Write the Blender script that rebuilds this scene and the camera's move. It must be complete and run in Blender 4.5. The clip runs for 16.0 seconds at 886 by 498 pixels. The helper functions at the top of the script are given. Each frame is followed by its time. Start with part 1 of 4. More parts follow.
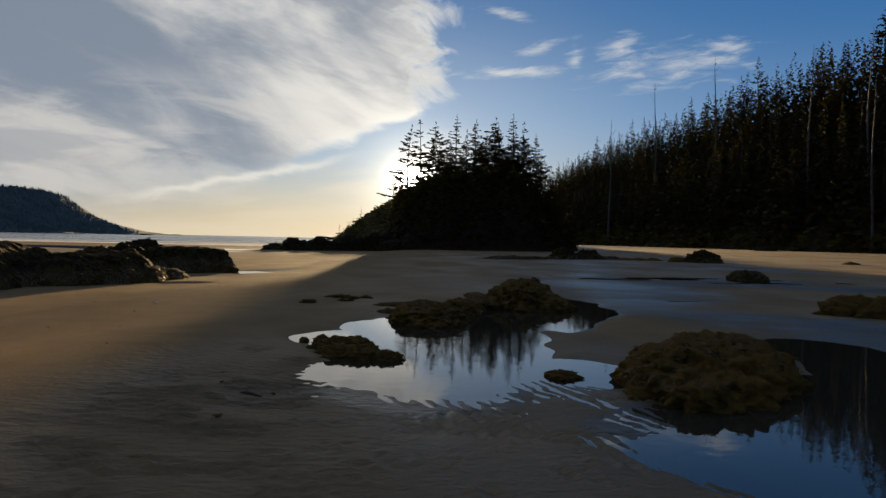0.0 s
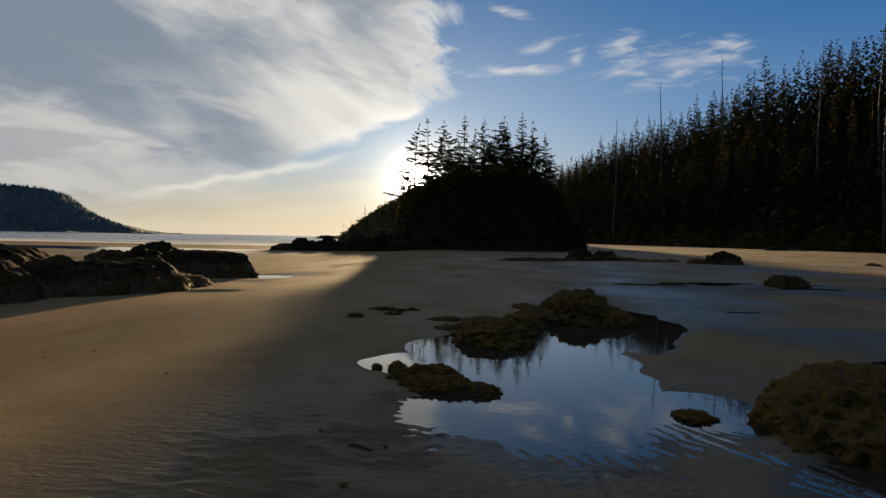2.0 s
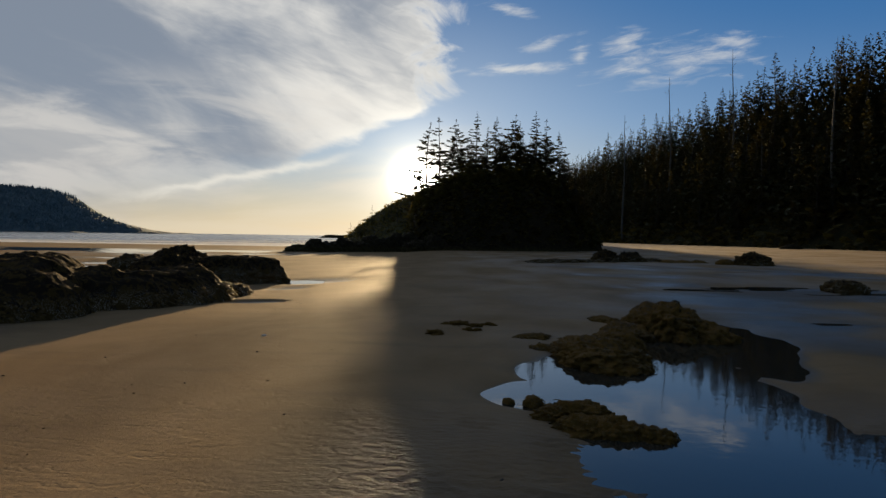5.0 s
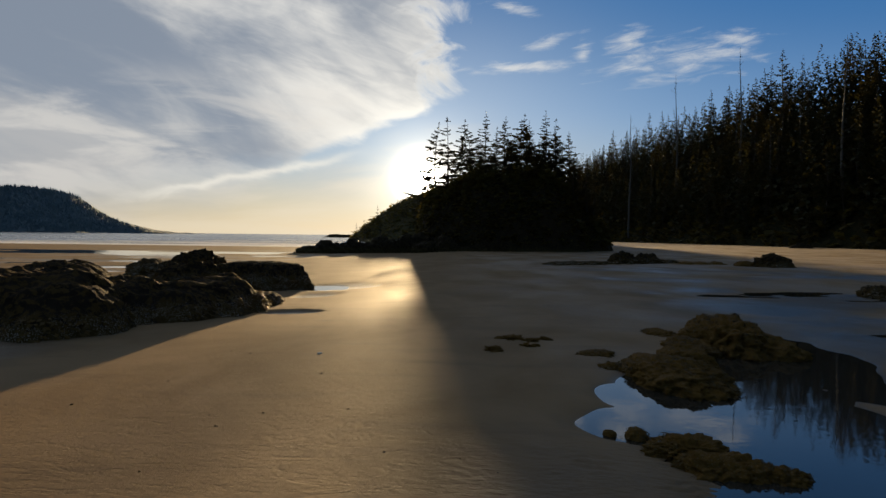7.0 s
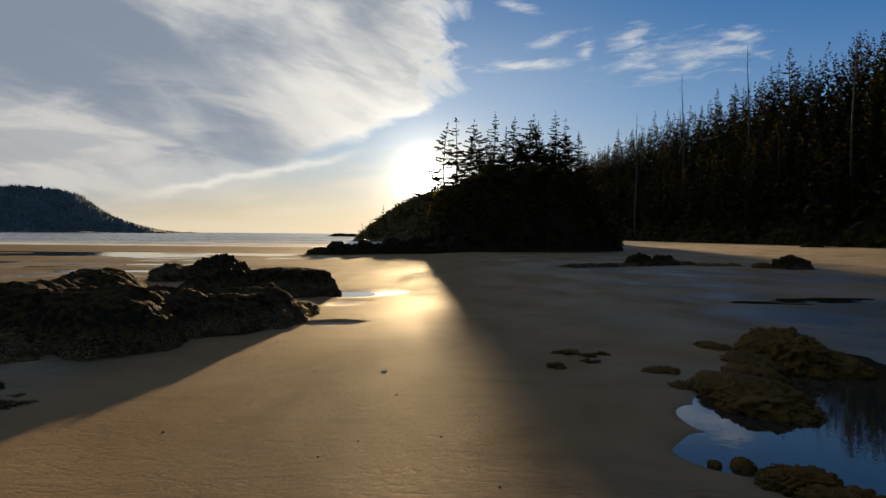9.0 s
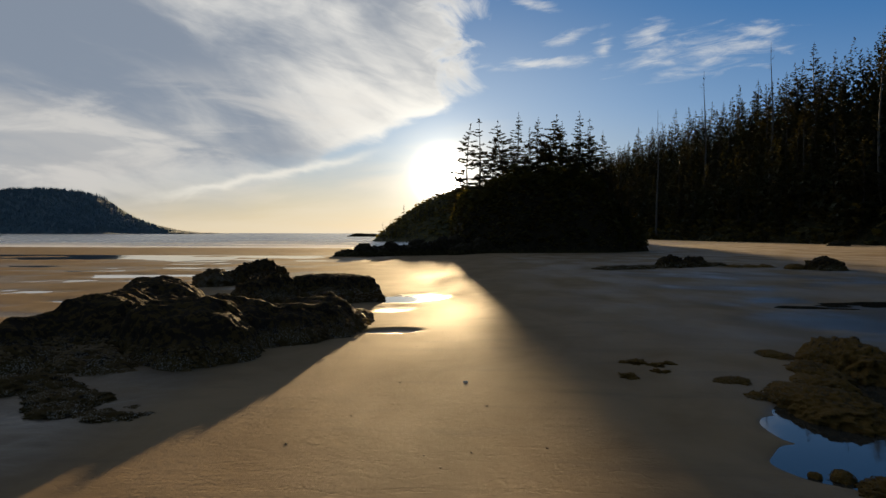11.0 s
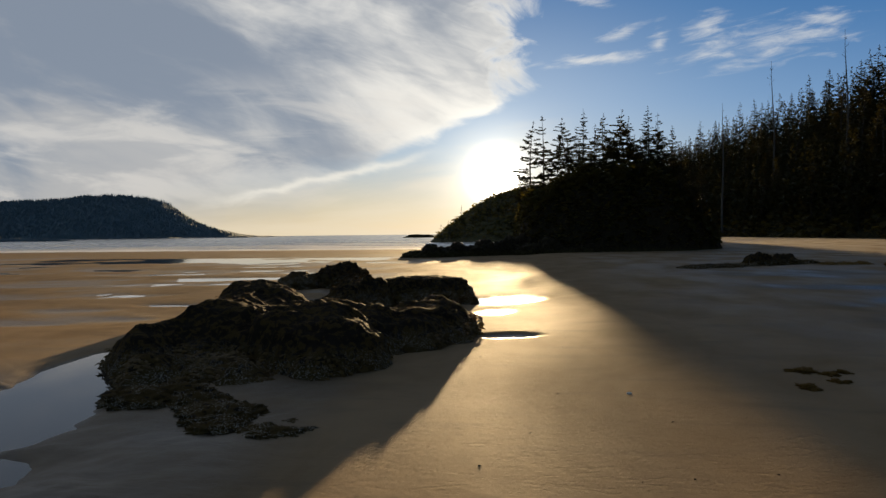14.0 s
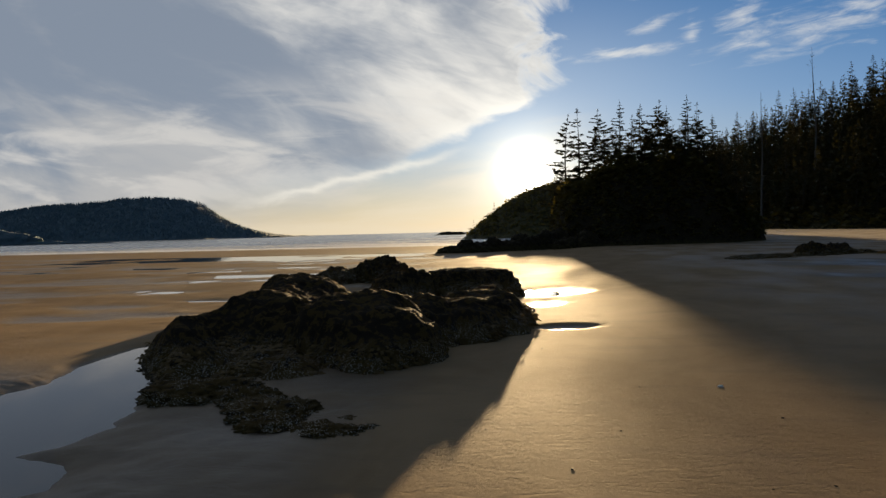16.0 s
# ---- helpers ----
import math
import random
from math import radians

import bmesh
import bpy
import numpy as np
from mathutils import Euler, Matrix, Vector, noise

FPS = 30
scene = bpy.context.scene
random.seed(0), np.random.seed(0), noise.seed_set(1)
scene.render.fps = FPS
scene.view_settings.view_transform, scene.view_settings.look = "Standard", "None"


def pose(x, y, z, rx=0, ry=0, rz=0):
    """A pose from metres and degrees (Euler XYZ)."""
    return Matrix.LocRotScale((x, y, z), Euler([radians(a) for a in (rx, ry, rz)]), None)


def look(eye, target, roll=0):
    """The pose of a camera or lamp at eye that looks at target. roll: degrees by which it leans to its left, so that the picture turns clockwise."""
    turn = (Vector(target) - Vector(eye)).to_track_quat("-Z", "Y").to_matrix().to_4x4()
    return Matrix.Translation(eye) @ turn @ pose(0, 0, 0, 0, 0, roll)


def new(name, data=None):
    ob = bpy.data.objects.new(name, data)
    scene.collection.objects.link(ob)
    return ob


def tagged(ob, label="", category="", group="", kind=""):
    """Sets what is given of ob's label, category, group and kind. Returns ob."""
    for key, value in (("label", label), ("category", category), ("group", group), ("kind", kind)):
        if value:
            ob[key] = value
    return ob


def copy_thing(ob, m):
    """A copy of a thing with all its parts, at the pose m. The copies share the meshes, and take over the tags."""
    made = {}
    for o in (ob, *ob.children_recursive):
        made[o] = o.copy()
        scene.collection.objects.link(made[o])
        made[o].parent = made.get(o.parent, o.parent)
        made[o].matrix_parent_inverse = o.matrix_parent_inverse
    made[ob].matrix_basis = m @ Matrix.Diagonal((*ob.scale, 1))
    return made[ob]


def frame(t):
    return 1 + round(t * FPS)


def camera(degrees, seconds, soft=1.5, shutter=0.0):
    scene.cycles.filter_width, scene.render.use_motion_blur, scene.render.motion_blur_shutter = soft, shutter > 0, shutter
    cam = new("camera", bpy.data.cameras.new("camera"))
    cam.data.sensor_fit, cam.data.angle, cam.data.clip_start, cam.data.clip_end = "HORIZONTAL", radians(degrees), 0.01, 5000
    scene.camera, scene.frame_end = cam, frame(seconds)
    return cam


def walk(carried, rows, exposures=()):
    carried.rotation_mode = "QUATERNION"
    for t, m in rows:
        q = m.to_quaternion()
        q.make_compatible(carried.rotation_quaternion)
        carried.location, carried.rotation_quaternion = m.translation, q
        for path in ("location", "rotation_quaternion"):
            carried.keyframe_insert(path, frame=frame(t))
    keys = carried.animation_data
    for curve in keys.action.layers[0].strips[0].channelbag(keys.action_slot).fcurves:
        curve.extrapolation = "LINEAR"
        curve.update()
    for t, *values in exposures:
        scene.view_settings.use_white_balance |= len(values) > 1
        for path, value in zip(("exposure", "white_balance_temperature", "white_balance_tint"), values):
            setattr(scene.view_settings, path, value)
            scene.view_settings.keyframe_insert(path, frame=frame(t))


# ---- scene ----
cam = camera(64.2, 16.0)
PATH = [
    (0, look((0.000, 0.000, 1.200), (0.003, 9.999, 1.072), 1.17)),
    (0.5, look((-0.228, 0.194, 1.251), (-0.229, 10.193, 1.115), 1.20)),
    (1, look((-0.452, 0.388, 1.296), (-0.465, 10.387, 1.159), 1.09)),
    (1.5, look((-0.681, 0.580, 1.339), (-0.699, 10.578, 1.197), 1.06)),
    (2, look((-0.917, 0.759, 1.379), (-0.939, 10.758, 1.229), 1.12)),
    (2.5, look((-1.149, 0.925, 1.417), (-1.179, 10.924, 1.264), 1.08)),
    (3, look((-1.371, 1.077, 1.452), (-1.407, 11.075, 1.295), 1.07)),
    (3.5, look((-1.585, 1.216, 1.477), (-1.634, 11.215, 1.316), 0.96)),
    (4, look((-1.802, 1.348, 1.494), (-1.859, 11.346, 1.329), 0.94)),
    (6.5, look((-2.852, 1.890, 1.700), (-2.962, 11.887, 1.519), 0.73)),
    (7, look((-3.078, 1.938, 1.765), (-3.199, 11.936, 1.578), 0.69)),
    (7.5, look((-3.305, 1.958, 1.837), (-3.435, 11.955, 1.647), 0.65)),
    (8, look((-3.531, 1.959, 1.908), (-3.675, 11.956, 1.710), 0.61)),
    (8.5, look((-3.756, 1.962, 1.970), (-3.907, 11.959, 1.768), 0.50)),
    (9, look((-3.980, 1.979, 2.034), (-4.148, 11.976, 1.824), 0.50)),
    (11.5, look((-5.165, 1.450, 2.310), (-5.706, 11.433, 2.085), 0.06)),
    (12, look((-5.450, 1.555, 2.304), (-6.132, 11.529, 2.080), -0.01)),
    (12.5, look((-5.707, 1.670, 2.303), (-6.521, 11.634, 2.081), -0.13)),
    (13, look((-5.949, 1.821, 2.298), (-6.886, 11.775, 2.079), -0.30)),
    (13.5, look((-6.189, 1.984, 2.293), (-7.241, 11.926, 2.078), -0.46)),
    (14, look((-6.417, 2.123, 2.297), (-7.600, 12.050, 2.081), -0.64)),
    (14.5, look((-6.606, 2.233, 2.302), (-7.930, 12.143, 2.077), -0.85)),
    (15, look((-6.745, 2.379, 2.284), (-8.176, 12.273, 2.054), -1.06)),
    (15.5, look((-6.854, 2.632, 2.202), (-8.392, 12.511, 1.966), -1.26)),
    (16, look((-6.968, 2.977, 2.052), (-8.597, 12.840, 1.808), -1.45)),
]
walk(cam, PATH, [(0, 1.23), (4, 1.22), (6.5, 1.30), (11.5, 1.31), (16, 1.33)])

# ---- light, sky, exposure ----
SUN_AZ, SUN_EL = -2.4, 4.6
SUN_DIR = Vector((math.sin(radians(SUN_AZ)) * math.cos(radians(SUN_EL)),
                  math.cos(radians(SUN_AZ)) * math.cos(radians(SUN_EL)), math.sin(radians(SUN_EL))))


class Nodes:
    """Short-hand for building a node tree."""

    def __init__(self, tree):
        self.t = tree
        tree.nodes.clear()

    def add(self, kind):
        return self.t.nodes.new(kind)

    def wire(self, value, socket):
        if isinstance(value, bpy.types.NodeSocket):
            self.t.links.new(value, socket)
        elif value is not None:
            socket.default_value = value

    def math(self, op, a, b=None, c=None, clamp=False):
        n = self.add("ShaderNodeMath")
        n.operation, n.use_clamp = op, clamp
        for i, v in enumerate((a, b, c)):
            self.wire(v, n.inputs[i])
        return n.outputs[0]

    def step(self, v, lo, hi, a=0.0, b=1.0):
        n = self.add("ShaderNodeMapRange")
        n.interpolation_type = "SMOOTHSTEP"
        for i, x in enumerate((v, lo, hi, a, b)):
            self.wire(x, n.inputs[i])
        return n.outputs[0]

    def noise(self, vec, scale, detail=4.0, rough=0.55, distortion=0.0):
        n = self.add("ShaderNodeTexNoise")
        self.wire(vec, n.inputs["Vector"])
        n.inputs["Scale"].default_value = scale
        n.inputs["Detail"].default_value = detail
        n.inputs["Roughness"].default_value = rough
        n.inputs["Distortion"].default_value = distortion
        return n.outputs["Fac"]

    def xyz(self, x, y, z=0.0):
        n = self.add("ShaderNodeCombineXYZ")
        for i, v in enumerate((x, y, z)):
            self.wire(v, n.inputs[i])
        return n.outputs[0]

    def split(self, v):
        n = self.add("ShaderNodeSeparateXYZ")
        self.wire(v, n.inputs[0])
        return n.outputs

    def mix(self, fac, a, b, blend="MIX"):
        n = self.add("ShaderNodeMix")
        n.data_type, n.blend_type = "RGBA", blend
        self.wire(fac, n.inputs[0])
        self.wire(a, n.inputs[6])
        self.wire(b, n.inputs[7])
        return n.outputs[2]

    def scaled(self, v, s):
        n = self.add("ShaderNodeVectorMath")
        n.operation = "MULTIPLY"
        self.wire(v, n.inputs[0])
        n.inputs[1].default_value = s
        return n.outputs[0]

    def bump(self, height, strength, distance, normal=None):
        n = self.add("ShaderNodeBump")
        n.inputs["Strength"].default_value = strength
        n.inputs["Distance"].default_value = distance
        self.wire(height, n.inputs["Height"])
        self.wire(normal, n.inputs["Normal"])
        return n.outputs[0]


def rgb(r, g, b):
    return (r, g, b, 1.0)


def make_world():
    w = bpy.data.worlds.new("evening_sky")
    scene.world = w
    w.use_nodes = True
    k = Nodes(w.node_tree)
    out = k.add("ShaderNodeOutputWorld")
    sky = k.add("ShaderNodeTexSky")
    sky.sky_type, sky.sun_disc = "NISHITA", False
    sky.sun_elevation, sky.sun_rotation = radians(SUN_EL), radians(SUN_AZ)
    sky.air_density, sky.dust_density, sky.ozone_density = 1.0, 0.2, 4.0
    d = k.add("ShaderNodeTexCoord").outputs["Generated"]
    dx, dy, dz = k.split(d)
    ahead = k.step(dy, 0.05, 0.3)
    ys = k.math("MAXIMUM", dy, 0.05)
    u = k.math("DIVIDE", dx, ys)
    v = k.math("DIVIDE", dz, ys)
    uv = k.xyz(u, v)
    # angle to the sun
    dot = k.add("ShaderNodeVectorMath")
    dot.operation = "DOT_PRODUCT"
    k.wire(d, dot.inputs[0])
    dot.inputs[1].default_value = SUN_DIR
    cosine = k.math("MAXIMUM", dot.outputs["Value"], 0.0)
    core = k.math("POWER", cosine, 4500.0)
    glow = k.math("POWER", cosine, 500.0)
    wide = k.math("POWER", cosine, 40.0)
    # the great cloud bank: right edge almost upright, lower edge slanting
    wob = k.noise(k.scaled(uv, (1.0, 1.6, 1.0)), 9.0, 6.0, 0.6, 0.6)
    edge = k.math("MULTIPLY_ADD", k.math("SUBTRACT", wob, 0.5), 0.26, k.math("MULTIPLY_ADD", v, -0.06, 0.012))
    side = k.math("SUBTRACT", edge, u)
    low_a = k.math("MULTIPLY_ADD", u, 0.37, 0.186)
    low_b = k.math("MULTIPLY_ADD", u, 0.17, 0.136)
    wob2 = k.noise(k.scaled(uv, (1.0, 2.2, 1.0)), 13.0, 5.0, 0.55, 0.3)
    above = k.math("ADD", k.math("SUBTRACT", v, k.math("MAXIMUM", low_a, low_b)),
                   k.math("MULTIPLY", k.math("SUBTRACT", wob2, 0.5), 0.05))
    bank = k.math("MULTIPLY", k.step(side, -0.012, 0.045), k.step(above, k.step(u, -0.34, -0.20, -0.07, -0.006), k.step(u, -0.34, -0.20, 0.05, 0.014)))
    # streaks within the bank
    slant = k.math("MULTIPLY_ADD", u, 0.30, v)
    soft = k.noise(k.xyz(u, k.math("MULTIPLY", slant, 2.4)), 2.7, 6.0, 0.52, 0.6)
    fine = k.noise(k.xyz(u, k.math("MULTIPLY", slant, 3.5)), 14.0, 6.0, 0.6, 0.8)
    thick = k.math("ADD", k.math("MULTIPLY", soft, 0.9), k.math("MULTIPLY", fine, 0.13))
    high_left = k.math("MULTIPLY", k.step(v, 0.13, 0.30), k.step(u, 0.0, -0.35))
    thick = k.math("MULTIPLY_ADD", high_left, 0.10, thick)
    grey = k.step(thick, 0.40, 0.68)
    white_c = k.mix(k.step(k.math("ADD", u, v), -0.5, 0.2), rgb(0.50, 0.50, 0.50), rgb(0.98, 0.95, 0.88))
    bank_c = k.mix(grey, white_c, rgb(0.265, 0.31, 0.38))
    rim = k.math("MULTIPLY", k.step(k.math("MINIMUM", k.math("MULTIPLY", side, 0.6), above), 0.035, 0.0), k.step(u, -0.30, -0.05))
    bank_c = k.mix(k.math("MULTIPLY", rim, 0.75), bank_c, rgb(1.10, 1.06, 0.96))
    # pale bands in the lower left of the bank, and one thin bright streak along its foot
    band_n = k.noise(k.xyz(k.math("MULTIPLY", u, 0.8), k.math("MULTIPLY_ADD", u, 0.35, k.math("MULTIPLY", v, 3.2))), 5.5, 6.0, 0.55, 0.5)
    band = k.math("MULTIPLY", k.step(band_n, 0.46, 0.64), k.math("MULTIPLY", k.step(v, 0.26, 0.15), k.step(u, -0.05, -0.2)))
    bank_c = k.mix(k.math("MULTIPLY", band, 0.65), bank_c, rgb(0.80, 0.76, 0.70))
    foot = k.math("DIVIDE", k.math("SUBTRACT", v, k.math("MULTIPLY_ADD", u, 0.20, k.math("MULTIPLY_ADD", wob2, 0.03, 0.125))), 0.006)
    foot = k.math("MULTIPLY", k.math("EXPONENT", k.math("MULTIPLY", k.math("MULTIPLY", foot, foot), -1.0)), k.math("MULTIPLY", k.step(u, -0.10, -0.22), k.step(u, -0.52, -0.35)))
    # thin veils below the bank, down to the horizon
    veil_n = k.noise(k.xyz(k.math("MULTIPLY", u, 0.45), k.math("MULTIPLY_ADD", u, -0.25, k.math("MULTIPLY", v, 3.6))), 7.0, 6.0, 0.55, 0.4)
    veil = k.math("MULTIPLY", k.math("MULTIPLY", k.step(veil_n, 0.36, 0.62), k.step(above, -0.005, k.step(u, -0.34, -0.20, -0.02, -0.075))), k.math("MULTIPLY", k.step(u, 0.10, -0.08), k.step(v, 0.24, 0.12)))
    veil_c = k.mix(k.step(v, 0.0, 0.10), rgb(0.86, 0.74, 0.54), rgb(0.72, 0.68, 0.60))
    # cirrus wisps
    warp = k.math("SUBTRACT", k.noise(k.xyz(k.math("MULTIPLY_ADD", v, -0.4, u), k.math("MULTIPLY", k.math("MULTIPLY_ADD", u, -0.12, v), 4.0)), 17.0, 7.0, 0.62, 0.5), 0.5)
    wisp = None
    for cu, cv, ru, rv, tilt in ((0.315, 0.252, 0.085, 0.024, 0.10), (0.243, 0.276, 0.03, 0.016, 0.3), (0.40, 0.282, 0.034, 0.011, 0.12),
                                 (0.135, 0.274, 0.028, 0.008, 0.35), (0.075, 0.322, 0.030, 0.006, -0.18), (0.10, 0.238, 0.085, 0.007, 0.05),
                                 (0.183, 0.258, 0.012, 0.024, 0.0)):
        eu = k.math("DIVIDE", k.math("SUBTRACT", u, cu), ru)
        ev = k.math("DIVIDE", k.math("SUBTRACT", k.math("MULTIPLY_ADD", u, -tilt, v), cv - tilt * cu), rv)
        e = k.math("SUBTRACT", 1.0, k.math("SQRT", k.math("ADD", k.math("MULTIPLY", eu, eu), k.math("MULTIPLY", ev, ev))))
        wisp = e if wisp is None else k.math("MAXIMUM", wisp, e)
    wisp = k.step(k.math("MULTIPLY_ADD", warp, 5.0, wisp), -0.5, 2.1)
    wisp = k.math("MULTIPLY", wisp, 0.8)
    # far from the view the sky goes on as thin, uneven cloud
    rest = k.math("MULTIPLY", k.step(k.noise(d, 2.2, 5.0, 0.55, 0.3), 0.42, 0.62), 0.8)

    clear = k.add("ShaderNodeBackground")
    k.wire(sky.outputs[0], clear.inputs[0])
    clear.inputs[1].default_value = 0.045
    GAIN = 0.365

    def cloud(colour, fac, under):
        b = k.add("ShaderNodeBackground")
        k.wire(colour, b.inputs[0])
        b.inputs[1].default_value = GAIN
        m = k.add("ShaderNodeMixShader")
        k.wire(fac, m.inputs[0])
        k.wire(under, m.inputs[1])
        k.wire(b.outputs[0], m.inputs[2])
        return m.outputs[0]

    # the clear sky ahead: cream at the horizon, paling blue, then deep blue away from the sun
    turned = k.step(u, -0.05, 0.55)
    blue = k.mix(k.step(v, 0.10, 0.36), rgb(0.30, 0.47, 0.70), rgb(0.065, 0.20, 0.45))
    blue = k.mix(k.math("MULTIPLY", turned, 0.25), blue, rgb(0.02, 0.15, 0.46))
    blue = k.mix(k.step(v, 0.40, 0.9), blue, rgb(0.085, 0.14, 0.23))
    hazy = k.mix(k.step(v, 0.0, 0.13), rgb(0.78, 0.66, 0.46), rgb(0.44, 0.52, 0.58))
    air_c = k.mix(k.step(v, 0.03, 0.19), hazy, blue)
    s = cloud(air_c, k.math("MULTIPLY", ahead, 0.85), clear.outputs[0])
    s = cloud(veil_c, k.math("MULTIPLY", k.math("MULTIPLY", veil, 0.75), ahead), s)
    s = cloud(rgb(0.80, 0.80, 0.78), k.math("MULTIPLY", wisp, ahead), s)
    s = cloud(bank_c, k.math("MULTIPLY", k.math("MULTIPLY", bank, 0.93), ahead), s)
    s = cloud(rgb(1.0, 0.95, 0.84), k.math("MULTIPLY", k.math("MULTIPLY", foot, 0.6), ahead), s)
    s = cloud(rgb(0.17, 0.20, 0.25), k.math("MULTIPLY", rest, k.math("SUBTRACT", 1.0, ahead)), s)
    for fac, colour, power in ((core, rgb(1.0, 0.93, 0.78), 7.0), (glow, rgb(1.0, 0.90, 0.70), 0.28), (wide, rgb(1.0, 0.86, 0.62), 0.075)):
        b = k.add("ShaderNodeBackground")
        b.inputs[0].default_value = colour
        k.wire(k.math("MULTIPLY", fac, power), b.inputs[1])
        a = k.add("ShaderNodeAddShader")
        k.wire(s, a.inputs[0])
        k.wire(b.outputs[0], a.inputs[1])
        s = a.outputs[0]
    k.wire(s, out.inputs[0])


make_world()
sun = new("sun", bpy.data.lights.new("sun", "SUN"))
sun.data.energy, sun.data.angle, sun.data.color = 5.0, radians(0.55), (1.0, 0.71, 0.37)
sun.matrix_world = look((0, 0, 60), Vector((0, 0, 60)) - SUN_DIR)


# ---- materials ----
def material(name):
    m = bpy.data.materials.new(name)
    m.use_nodes = True
    k = Nodes(m.node_tree)
    out = k.add("ShaderNodeOutputMaterial")
    p = k.add("ShaderNodeBsdfPrincipled")
    k.wire(p.outputs[0], out.inputs[0])
    return m, k, p, out


def place(k):
    return k.add("ShaderNodeNewGeometry").outputs["Position"]


def sand_material():
    m, k, p, out = material("wet_sand")
    pos = place(k)
    x, y, z = k.split(pos)
    grain = k.noise(pos, 260.0, 2.0)
    blotch = k.noise(k.scaled(pos, (1.0, 0.55, 1.0)), 0.55, 6.0, 0.6, 0.6)
    streak = k.noise(k.scaled(pos, (0.25, 1.0, 1.0)), 1.6, 5.0, 0.6, 0.4)
    att = k.add("ShaderNodeAttribute")
    att.attribute_name = "wet"
    wet = att.outputs["Fac"]
    col = k.mix(k.step(blotch, 0.3, 0.7), rgb(0.215, 0.146, 0.078), rgb(0.285, 0.202, 0.115))
    col = k.mix(k.math("MULTIPLY", k.step(streak, 0.5, 0.75), 0.45), col, rgb(0.15, 0.11, 0.07))
    col = k.mix(k.math("MULTIPLY", grain, 0.35), col, rgb(0.165, 0.12, 0.08))
    col = k.mix(k.math("MULTIPLY", wet, 0.85), col, rgb(0.060, 0.048, 0.034))
    k.wire(col, p.inputs["Base Color"])
    damp = k.step(k.noise(k.scaled(pos, (0.4, 0.2, 1.0)), 0.8, 4.0, 0.5, 0.3), 0.35, 0.65)
    right = k.step(x, -4.0, 1.5)
    rough = k.math("SUBTRACT", 0.80, k.math("MULTIPLY", damp, k.math("MULTIPLY_ADD", right, 0.14, 0.08)))
    rough = k.math("SUBTRACT", rough, k.math("MULTIPLY", wet, 0.32))
    k.wire(rough, p.inputs["Roughness"])
    k.wire(k.math("MULTIPLY_ADD", wet, 0.16, k.math("MULTIPLY_ADD", k.math("MULTIPLY", right, damp), 0.21, 0.0068)), p.inputs["Specular IOR Level"])
    w = k.add("ShaderNodeTexWave")
    w.wave_type, w.bands_direction = "BANDS", "DIAGONAL"
    k.wire(k.scaled(pos, (1.0, 0.6, 0.0)), w.inputs["Vector"])
    w.inputs["Scale"].default_value = 2.6
    w.inputs["Distortion"].default_value = 6.0
    w.inputs["Detail"].default_value = 3.0
    w.inputs["Detail Scale"].default_value = 1.2
    patch = k.step(k.noise(pos, 0.35, 3.0), 0.42, 0.62)
    n = k.bump(k.math("MULTIPLY", w.outputs["Fac"], patch), 0.05, 0.010)
    n = k.bump(k.noise(pos, 5.0, 6.0, 0.6), 0.25, 0.012, n)
    mark = k.noise(k.scaled(pos, (0.5, 1.7, 1.0)), 1.9, 5.0, 0.6, 0.9)
    short = k.math("MULTIPLY", k.noise(k.scaled(pos, (1.0, 1.9, 1.0)), 8.0, 3.0, 0.5, 0.6), k.math("MULTIPLY", k.step(x, -3.8, -2.2), k.step(y, 9.0, 6.5)))
    n = k.bump(short, 0.8, 0.045, n)
    line = k.math("ABSOLUTE", k.math("SUBTRACT", mark, 0.5))
    n = k.bump(k.step(line, 0.0, 0.04), 0.24, 0.010, n)
    n = k.bump(k.noise(k.scaled(pos, (0.55, 1.5, 1.0)), 16.0, 4.0, 0.65, 0.8), 0.45, 0.010, n)
    n = k.bump(k.noise(pos, 75.0, 3.0, 0.6), 0.5, 0.004, n)
    n = k.bump(grain, 0.5, 0.002, n)
    k.wire(n, p.inputs["Normal"])
    return m


def water_material(name, scale, strength, colour, stretch=(1.0, 1.0, 1.0), rough=0.02):
    m, k, p, out = material(name)
    pos = place(k)
    p.inputs["Base Color"].default_value = colour
    p.inputs["Roughness"].default_value = rough
    p.inputs["IOR"].default_value = 1.33
    n = k.bump(k.noise(k.scaled(pos, stretch), scale, 3.0, 0.5, 0.3), strength, 0.02)
    k.wire(n, p.inputs["Normal"])
    return m


